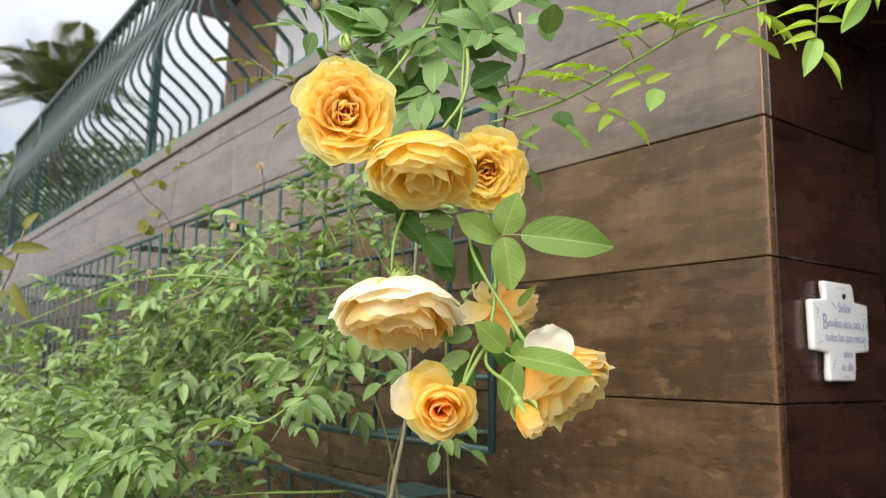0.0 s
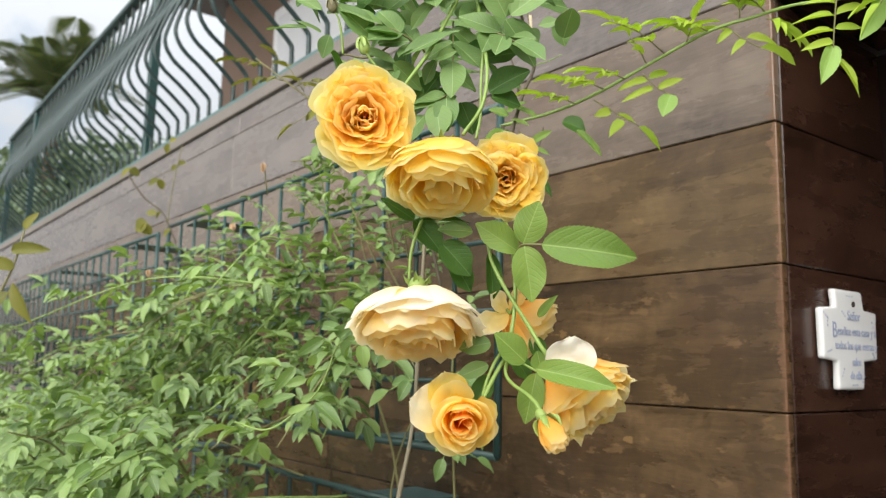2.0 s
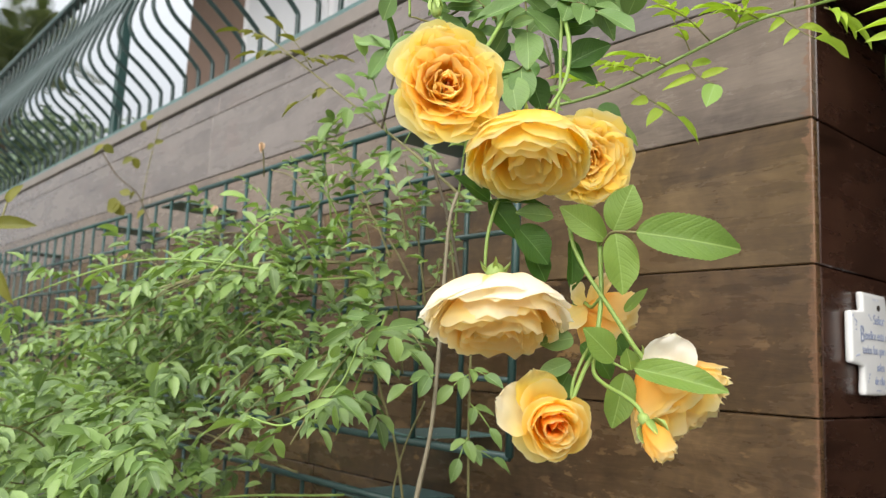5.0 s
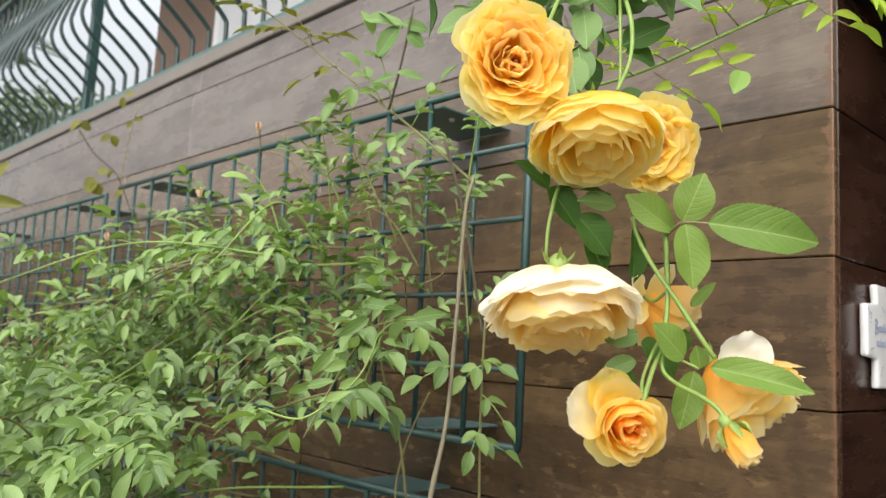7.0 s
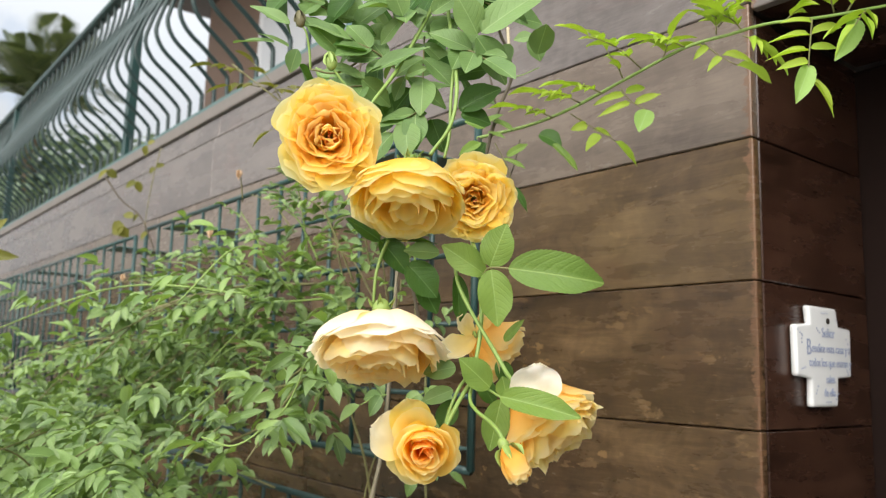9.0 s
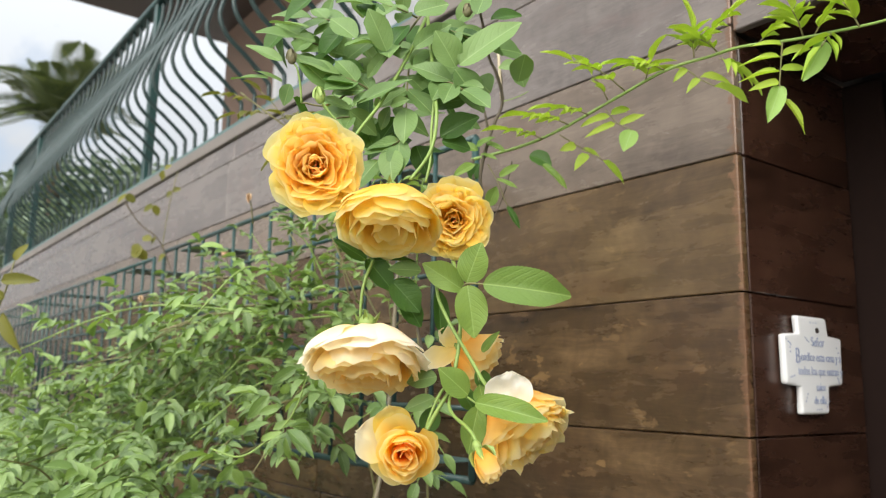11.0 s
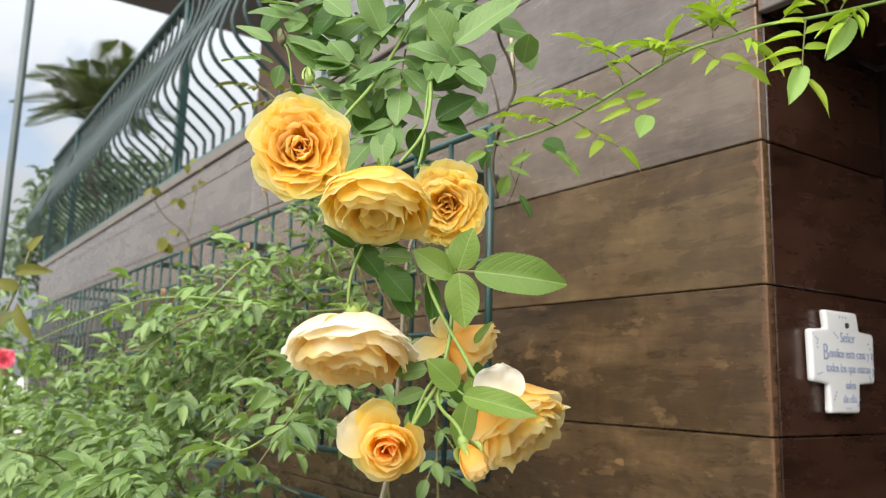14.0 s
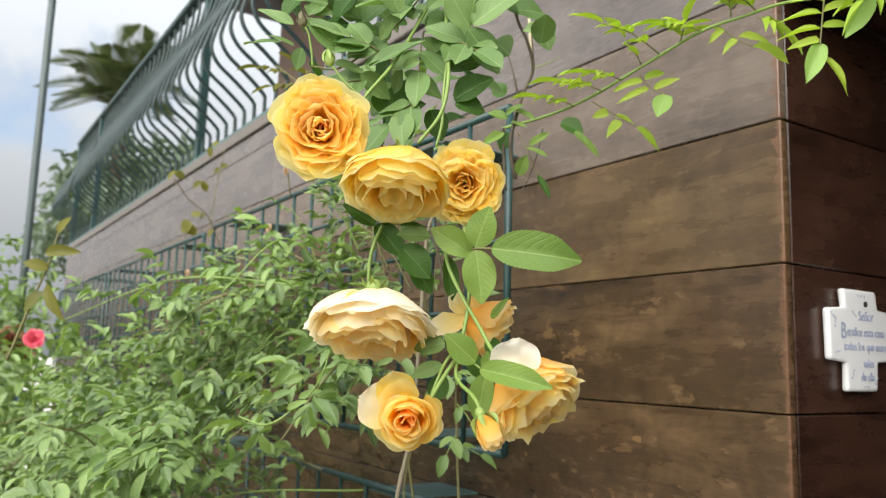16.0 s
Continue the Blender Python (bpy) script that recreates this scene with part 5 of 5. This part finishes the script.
            bush_leaf(p, p + w * L, L * brng.uniform(0.36, 0.48), n + Vector([brng.uniform(-0.28, 0.28) for _ in range(3)]))
    e = base + d * length
    bush_leaf(e, e + (d + Vector((0, 0, -0.25))).normalized() * size * 1.15, size * 0.48, n)


def bush_cane(start, end, lift, spacing, size, r=0.0022, every=1):
    a, b = Vector(start), Vector(end)
    mid = (a + b) / 2 + Vector((0, 0, lift))
    if bare(b, 0.06) or bare(mid, 0.12):
        return
    line = smooth_line([a, mid, b], 10)
    part("cane", tube(bmesh.new(), line, r, r * 0.5, 5), M_STEM if brng.random() < 0.4 else M_STEM_DARK, bush, smooth=True)
    walked, k = 0.0, 0
    for p, q in zip(line, line[1:]):
        walked += (q - p).length
        while walked > spacing * k:
            k += 1
            ang = k * 2.4 + brng.uniform(-0.5, 0.5)
            d = (q - p).normalized()
            o = d.orthogonal().normalized()
            way = d * 0.5 + Matrix.Rotation(ang, 3, d) @ o + Vector((-0.25, -0.25, 0.3))
            bush_sprig(p, way, brng.uniform(0.045, 0.075), size * brng.uniform(0.8, 1.2))


def bush_bound(y):
    """Height of the top of the bush and its reach from the wall, along the wall."""
    return 1.8 - 0.1 * max(0, y - 1.4) + 0.02 * math.sin(7 * y), 0.62 - 0.22 * min(1, max(0, y - 1.1) / 0.6)


for k in range(54):
    y = brng.uniform(1.2, 2.75)
    top, reach = bush_bound(y)
    z = top - 0.04 - 0.55 * brng.random() ** 1.2
    x0 = brng.uniform(0.62, 0.84)
    ln = brng.uniform(0.3, 0.65)
    drop = (top - z)
    end = (x0 - ln * brng.uniform(0.35, 0.8) - 0.1 * drop, y + ln * brng.uniform(-0.15, 0.8), z - brng.uniform(0.02, 0.2))
    end = (max(end[0], 0.27 + 0.1 * (end[1] < 1.25)), max(end[1], 1.12), min(end[2], 1.72))
    bush_cane((x0, y, z), end, brng.uniform(0.03, 0.09), 0.034 * brng.uniform(0.8, 1.4), 0.0285)
# fuller shoots low down towards the garden
for k in range(12):
    bush_cane((0.56, 1.42 + 0.06 * k, 1.4 + 0.02 * (k % 3)), (0.31 + 0.03 * (k % 4), 1.2 + 0.075 * k, 1.47 + 0.03 * (k % 3)), 0.06, 0.036, 0.03)
# thin shoots over the trellis
for a, b in (
    ((0.767, 1.468, 1.800), (0.662, 1.472, 1.864)), ((0.727, 1.241, 1.822), (0.670, 1.268, 1.903)), ((0.749, 1.352, 1.818), (0.683, 1.384, 1.910)), ((0.780, 1.585, 1.801), (0.666, 1.663, 1.844)),
    ((0.720, 1.192, 1.770), (0.670, 1.217, 1.840)), ((0.750, 1.737, 1.787), (0.655, 1.861, 1.852)), ((0.738, 2.002, 1.780), (0.641, 2.131, 1.823)), ((0.766, 1.194, 1.738), (0.725, 1.278, 1.836)),
    ((0.753, 1.195, 1.788), (0.719, 1.203, 1.905)), ((0.743, 1.312, 1.927), (0.678, 1.425, 1.981)), ((0.774, 1.493, 1.887), (0.726, 1.586, 1.966)), ((0.727, 1.177, 1.651), (0.735, 1.109, 1.620)),
    ((0.800, 1.200, 1.700), (0.760, 1.220, 1.930)), ((0.800, 1.320, 1.720), (0.740, 1.360, 1.970)), ((0.800, 1.120, 1.640), (0.780, 1.140, 1.840)), ((0.790, 1.450, 1.800), (0.720, 1.410, 1.990)),
    ((0.800, 1.250, 1.600), (0.700, 1.150, 1.720)), ((0.805, 1.150, 1.790), (0.780, 1.100, 1.960)), ((0.790, 1.600, 1.790), (0.730, 1.640, 1.940)), ((0.780, 1.800, 1.780), (0.720, 1.870, 1.910)),
):
    bush_cane(a, b, 0.02, 0.05, 0.027, 0.002)
# low shoots in front
for k in range(8):
    e = Vector((0.305, 1.398, 1.475)) + Vector((0.05 * (k % 3) - 0.03, 0.06 * k - 0.1, 0.03 * (k % 4) - 0.05))
    bush_cane(e + Vector((0.16, 0.12, -0.12)), e, 0.03, 0.03, 0.034)
# the long canes that show singly
bush_cane((0.803, 1.343, 1.782), (0.499, 1.691, 1.698), 0.03, 0.05, 0.036, 0.0032)
bush_cane((0.772, 1.283, 1.754), (0.460, 1.991, 1.614), 0.04, 0.045, 0.036)
bush_cane((0.728, 1.201, 1.691), (0.577, 1.093, 1.526), 0.0, 0.05, 0.034)
bush_cane((0.690, 1.172, 1.662), (0.508, 1.083, 1.518), 0.02, 0.05, 0.036)
bush_cane((0.674, 1.344, 1.590), (0.636, 1.093, 1.656), 0.01, 0.05, 0.034)
bush_cane((0.583, 1.304, 1.520), (0.611, 1.063, 1.574), 0.01, 0.05, 0.034)
for k in range(5):
    bush_cane((0.5 + 0.03 * k, 1.25 + 0.05 * k, 1.1), (0.28 + 0.02 * k, 1.13 + 0.09 * k, 1.43 - 0.02 * (k % 3)), 0.05, 0.04, 0.036)
# shoots that fill the middle of the bush
for k in range(14):
    y = 1.27 + 0.05 * k
    bush_cane((0.76, y, 1.6 + 0.03 * (k % 4)), (0.5 + 0.03 * (k % 5), y + 0.05 * (k % 3), 1.5 + 0.045 * (k % 4)), 0.05, 0.034, 0.031)
stem("cane", [(0.4567, 1.0965, 1.5493), (0.4729, 1.0425, 1.5434), (0.4979, 1.0196, 1.5643), (0.5157, 1.0018, 1.5891), (0.5240, 0.9912, 1.6164), (0.5261, 0.9842, 1.6345), (0.5204, 0.9503, 1.6487), (0.5337, 0.9026, 1.6533)], .0016, .001, M_STEM, bush, "pale green shoot at the end of the bush")
foliage(bush, [
    ((0.5140, 0.9914, 1.6663), (0.5120, 0.9477, 1.6630), 0.0140),
    ((0.5155, 0.9199, 1.6520), (0.5465, 0.9030, 1.6609), 0.0146),
    ((0.5214, 0.9157, 1.6441), (0.5191, 0.9057, 1.6183), 0.0166),
    ((0.5179, 0.9309, 1.6465), (0.5319, 0.9782, 1.6254), 0.0139),
    ((0.5161, 0.9301, 1.6605), (0.5164, 0.9758, 1.6546), 0.0127),
    ((0.5213, 0.9579, 1.6493), (0.5428, 0.9094, 1.6437), 0.0137),
    ((0.5173, 0.9911, 1.6517), (0.4872, 1.0023, 1.6321), 0.0130),
    ((0.5102, 0.9994, 1.6333), (0.5113, 1.0140, 1.6169), 0.0114),
    ((0.4937, 1.0149, 1.6174), (0.4696, 1.0224, 1.5901), 0.0135),
    ((0.4797, 1.0314, 1.5810), (0.4659, 1.0591, 1.5672), 0.0101),
    ((0.4755, 1.0352, 1.5778), (0.4884, 1.0084, 1.5854), 0.0112),
    ((0.5011, 1.0153, 1.5764), (0.5279, 1.0052, 1.5891), 0.0120),
    ((0.5149, 1.0043, 1.5772), (0.5262, 0.9571, 1.5523), 0.0163),
    ((0.5137, 1.0066, 1.5682), (0.5257, 1.0147, 1.5379), 0.0072),
    ((0.4673, 1.0485, 1.5331), (0.4574, 1.0767, 1.5069), 0.0119),
    ((0.4665, 1.0498, 1.5289), (0.4854, 1.0514, 1.5058), 0.0131),
    ((0.4911, 1.0251, 1.5639), (0.5034, 0.9982, 1.5747), 0.0094),
    ((0.4618, 1.0686, 1.5399), (0.4599, 1.1130, 1.5405), 0.0085),
    ((0.5047, 1.0084, 1.6033), (0.4802, 1.0132, 1.5966), 0.0118),
    ((0.5259, 0.9756, 1.6288), (0.5271, 0.9399, 1.6241), 0.0093),
], LEAVES_BUSH, scale=1.1, spread=0.3)
me = bpy.data.meshes.new("foliage")
me.from_pydata(mass_v, [], mass_f)
lay = me.uv_layers.new(name="UVMap")
flat_uv = np.array([mass_uv[loop.vertex_index] for loop in me.loops], dtype=np.float32).ravel()
lay.data.foreach_set("uv", flat_uv)
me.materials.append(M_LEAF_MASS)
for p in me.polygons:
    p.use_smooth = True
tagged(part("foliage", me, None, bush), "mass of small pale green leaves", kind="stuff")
# stems from the soil
for k in range(10):
    y = 1.2 + 0.14 * k
    stem("cane", [(0.62, y, 0.0), (0.6 + brng.uniform(-0.05, 0.05), y + 0.02, 0.6), (0.66 + brng.uniform(-0.08, 0.08), y + brng.uniform(-0.1, 0.1), 1.3)], .006, .004, M_BARK, bush, n=4)


# broad leaves of a nearer shoot at the end of the bush
side = thing("rose_shoot", "single rose shoot with a few broad green leaves", "rose plant")
stem("cane", [(0.232, 1.612, 1.609), (0.257, 1.571, 1.710), (0.272, 1.548, 1.765), (0.283, 1.552, 1.823)], .003, .0016, M_STEM_DARK, side)
foliage(side, [
    ((0.266, 1.548, 1.788), (0.305, 1.494, 1.791), .026),
    ((0.274, 1.547, 1.761), (0.235, 1.548, 1.771), .028),
    ((0.274, 1.553, 1.738), (0.296, 1.527, 1.674), .03),
    ((0.270, 1.559, 1.724), (0.242, 1.561, 1.691), .03),
    ((0.283, 1.552, 1.823), (0.295, 1.538, 1.852), .02),
], LEAVES_OLIVE, scale=0.85)

# ---- far plants, pole, pots ----
def leaf_cloud(parent, name, centre, size, count, leaf_size, material, seed, label=""):
    """Many small leaves spread in an uneven cloud."""
    r = random.Random(seed)
    vs, fs, uvs = [], [], []
    grids = [leaf_grid(r, 4, 3, 0.3, 0.25, 0.0) for _ in range(3)]
    made = 0
    while made < count:
        p = Vector([r.uniform(-1, 1) for _ in range(3)])
        if p.length > 0.72 + 0.5 * noise.noise(p * 2.3 + Vector((seed, 0, 0))):
            continue
        made += 1
        q = Vector(centre) + Vector((p.x * size[0], p.y * size[1], p.z * size[2]))
        d = Vector([r.uniform(-1, 1), r.uniform(-1, 1), r.uniform(-0.8, 0.6)]).normalized()
        L = leaf_size * r.uniform(0.6, 1.3)
        m = leaf_pose(q, q + d * L, (r.uniform(-0.6, 0.4), r.uniform(-0.6, 0.4), 1), L * 0.5)
        grid, uv = r.choice(grids)
        start, nb = len(vs), 3
        for row, ruv in zip(grid, uv):
            for a, b in zip(row, ruv):
                vs.append(tuple(m @ a))
                uvs.append(b)
        for i in range(len(grid) - 1):
            for j in range(nb - 1):
                a = start + i * nb + j
                fs.append((a, a + 1, a + nb + 1, a + nb))
    mm = bpy.data.meshes.new(name)
    mm.from_pydata(vs, [], fs)
    la = mm.uv_layers.new(name="UVMap")
    la.data.foreach_set("uv", np.array([uvs[l.vertex_index] for l in mm.loops], dtype=np.float32).ravel())
    mm.materials.append(material)
    return tagged(part(name, mm, None, parent), label, kind="stuff")


shrub = thing("garden_shrub", "loose green shrub farther along the wall", "shrub")
leaf_cloud(shrub, "crown", (0.45, 3.5, 1.25), (0.5, 0.75, 0.62), 2600, 0.055, M_LEAF_MASS, 5)
for k in range(4):
    stem("limb", [(0.45, 3.3 + 0.1 * k, 0), (0.45 + 0.05 * k, 3.3 + 0.12 * k, 0.6), (0.3 + 0.12 * k, 3.1 + 0.25 * k, 1.3)], .012, .005, M_BARK, shrub, n=4)
shrub = thing("garden_shrub", "tall loose green shrub in the bed", "shrub")
leaf_cloud(shrub, "crown", (0.36, 4.8, 1.3), (0.6, 0.75, 1.1), 2600, 0.06, M_LEAF_MASS, 6)
for k in range(3):
    stem("limb", [(0.3, 4.8, 0), (0.3 + 0.05 * k, 4.75 + 0.08 * k, 0.7), (0.2 + 0.15 * k, 4.6 + 0.2 * k, 1.5)], .014, .006, M_BARK, shrub, n=4)


def tree(label, base, height, crown, count, size, seed):
    t = thing("tree", label, "tree")
    b = Vector(base)
    stem("trunk", [b, b + Vector((0.1, 0, height * 0.4)), b + Vector((0.0, 0.1, height * 0.85))], 0.11, 0.04, M_BARK, t, n=5, seg=8)
    r = random.Random(seed)
    for k in range(7):
        a = k * 0.9 + r.uniform(0, 0.5)
        h = height * r.uniform(0.4, 0.8)
        s = b + Vector((0.05, 0.05, h))
        stem("limb", [s, s + Vector((math.cos(a), math.sin(a), 0.6)) * crown[0] * 0.4, s + Vector((math.cos(a), math.sin(a), 0.9)) * crown[0] * 0.8], 0.035, 0.012, M_BARK, t, n=4)
    leaf_cloud(t, "crown", b + Vector((0, 0, height)), crown, count, size, M_LEAF_HAZY, seed)


tree("dark leafy tree behind the balcony railing", (2.5, 9.0, 0), 3.3, (1.4, 1.3, 1.2), 3400, 0.12, 41)
tree("dark leafy tree beyond the end of the house", (1.75, 10.0, 0), 3.2, (0.85, 1.2, 1.25), 2900, 0.13, 42)
tree("leafy tree far along the garden", (-2.2, 13.0, 0), 1.1, (2.4, 2.0, 0.8), 2000, 0.16, 43)

palm = thing("cycad_palm", "cycad palm with dark arching fronds behind the railing", "palm", place=(1.736, 9.193, 4.741))
palm.location.z = 0
CROWN_Z = 4.33
stem("trunk", [(0, 0, 0), (0.03, 0, CROWN_Z * 0.5), (0, 0, CROWN_Z)], 0.075, 0.07, M_TRUNK, palm, n=10, seg=10, knobs=0.4)
prng = random.Random(9)
for k in range(42):
    a = k * 2.4
    up = prng.uniform(-0.1, 1.5)
    L = prng.uniform(0.62, 0.95)
    d = Vector((math.cos(a), math.sin(a), 0))
    pts = [Vector((0, 0, CROWN_Z)), Vector((0, 0, CROWN_Z)) + d * L * 0.45 + Vector((0, 0, L * 0.5 * up + 0.05)), Vector((0, 0, CROWN_Z)) + d * L * (0.95 - 0.3 * max(0, up - 0.4)) + Vector((0, 0, L * (0.85 * up - 0.12)))]
    line = smooth_line(pts, 26)
    fb = tube(bmesh.new(), line, 0.012, 0.004, 5)
    lay = fb.loops.layers.uv.verify()
    sd = d.cross(Vector((0, 0, 1)))
    for i, p in enumerate(line[4:], 4):
        w = L * 0.24 * math.sin(math.pi * (i / len(line)) ** 0.8) + 0.03
        fw = (line[min(i + 1, len(line) - 1)] - line[i - 1]).normalized()
        for s in (-1, 1):
            q = p + sd * s * w + fw * w * 0.5 + Vector((0, 0, 0.25 * w))
            f = fb.faces.new([fb.verts.new(p - fw * 0.008), fb.verts.new((p + q) / 2 - fw * 0.009), fb.verts.new(q), fb.verts.new((p + q) / 2 + fw * 0.009)])
    part("frond", fb, M_PALM, palm)

pole = thing("metal_pole", "tall thin grey green metal pole", "pole", place=(0.560, 5.020, 2.092))
pole.location.z = 0
part("shaft", tube(bmesh.new(), [Vector((0, 0, 0)), Vector((0, 0, 2.5)), Vector((0, 0, 5.2))], 0.021, 0.021, 12), M_POLE, pole, smooth=True)
part("base_plate", boxed((-0.08, -0.08, 0), (0.08, 0.08, 0.012), 0.003), M_POLE, pole)

red = bloom("coral red rose on the far shrub", (0.397, 2.787, 1.664), (-0.2, -0.9, 0.3), .03, ROSETTE, [M_RED], 51, ruffle=0.1)
red["group"] = "roses in the bed"
rp = Vector((0.397, 2.787, 1.664))
stem("stalk", [rp + Vector((0, 0.03, -0.03)), rp + Vector((0.05, 0.12, -0.4)), rp + Vector((0.1, 0.2, -1.2))], .003, .005, M_STEM, bush)

young = thing("young_shrub", "small shrub with reddish young leaves", "shrub")
leaf_cloud(young, "crown", (0.411, 3.987, 1.648), (0.14, 0.14, 0.1), 160, 0.05, M_LEAF_RUST, 61)
yp = Vector((0.411, 3.987, 1.648))
stem("limb", [(yp.x, yp.y, 0.0), (yp.x + 0.05, yp.y, yp.z * 0.5), yp], .008, .004, M_BARK, young, n=4)
drum = thing("blue_drum", "tall blue plastic drum in the garden", "drum", place=(0.642, 7.290, 1.216))
top_z = drum.location.z + 0.14
drum.location.z = 0
db = bmesh.new()
prof = [(0.2, 0), (0.215, 0.03), (0.215, 0.34), (0.225, 0.36), (0.215, 0.38), (0.215, 0.68), (0.225, 0.7), (0.215, 0.72), (0.215, 0.97), (0.2, 1.0)]
rings = [[db.verts.new((r * math.cos(6.2832 * k / 24), r * math.sin(6.2832 * k / 24), top_z * h)) for k in range(24)] for r, h in prof]
for u, v in zip(rings, rings[1:]):
    for k in range(24):
        db.faces.new((u[k], u[(k + 1) % 24], v[(k + 1) % 24], v[k]))
db.faces.new(rings[0][::-1])
db.faces.new(rings[-1])
part("drum_body", db, M_BLUE, drum, smooth=True)

# raindrops on the outer petals of the golden rose
drops = random.Random(8)
outer = [p for p in rA.children if p.name.startswith("petal")][:11]
for _ in range(30):
    p = drops.choice(outer)
    v = p.data.vertices[drops.choice([vv.index for vv in p.data.vertices if 7 < vv.index // 13 < 13])]
    c = p.matrix_basis @ v.co
    d = bmesh.new()
    bmesh.ops.create_icosphere(d, subdivisions=2, radius=drops.uniform(0.0006, 0.0013), matrix=Matrix.Translation(c + Vector((0, 0, 0.0003))))
    part("raindrop", d, M_WATER, rA, "clear raindrop", True)

# ---- unseen walls behind the camera, added to bounce light onto the roses ----
tagged(part("wall_garden_bounce", boxed((-4.2, -6.0, 0), (-4.0, 16.0, 2.2)), M_BOUNCE), "unseen pale garden wall added to bounce light", "wall", kind="structure")

tagged(part("wall_wing_bounce", boxed((-2.6, -1.6, 0), (X0 - 0.002, -1.35, 2.5)), M_BOUNCE), "unseen pale wing wall added to bounce light", "wall", kind="structure")

# ---- cladding tiles, last ----
tile_meshes = {}


def tile(parent, lo, hi, mat, key):
    """One cladding tile with eased edges; alike tiles share a mesh."""
    size = tuple(round(b - a, 3) for a, b in zip(lo, hi))
    if (size, key) not in tile_meshes:
        tile_meshes[size, key] = mesh_of("plank_tile", boxed((0, 0, 0), size, 0.0016), mat, False)
    ob = part("plank_tile", tile_meshes[size, key], None, parent)
    ob.location = lo


G = 0.0009
trng = random.Random(4)
for i, (z0, z1) in enumerate(zip(ROWS_Z, ROWS_Z[1:])):
    cuts = [Y0]
    step = 1.2 if z0 < 2.1 else 1.9
    y = Y0 + (step if i % 2 else step * 0.98)
    while y < FAR_END - 0.2:
        cuts.append(y)
        y += 1.2 if z0 < 2.1 else 2.6
    cuts.append(FAR_END)
    pale = z0 > 2.1
    for a, b in zip(cuts, cuts[1:]):
        dx = trng.uniform(0, 0.0012)
        tile(wall_front, (X0 + dx, a + G, z0 + G), (X0 + 0.016, b - G, z1 - G), M_TILE_PALE if pale else {10: M_TILE_SHEEN, 9: M_TILE_OCHRE}.get(i, M_TILE), (pale, max(i, 8)))
    if z0 < 2.1:
        tile(wall_jamb, (X0 + 0.0185, Y0 + 0.0008, z0 + G), (1.392 - G, Y0 + 0.016, min(z1, 2.155) - G), M_TILE_SHADED, "dark")
        for a in (-3.2, -2.0):
            tile(wall_south, (X0, a + G, z0 + G), (X0 + 0.016, a + (1.2 if a < -2.5 else 1.4) - G, z1 - G), M_TILE, False)
    elif i == 11:
        for a, b in ((-0.6, 0.2), (0.2, Y0 - 0.002)):
            tile(wall_lintel, (X0, a + G, 2.155), (X0 + 0.016, b - G, z1 - G), M_TILE_PALE, True)
    else:
        for a, b in ((-3.2, -0.6), (-0.6, Y0 + 0.007)):
            tile(wall_lintel, (X0, a + G, z0 + G), (X0 + 0.016, b - G, z1 - G), M_TILE_PALE, True)
tile(wall_lintel, (X0 + 0.018, -0.6, 2.158), (1.39, Y0 - 0.002, 2.166), M_TILE_SHADED, "dark")
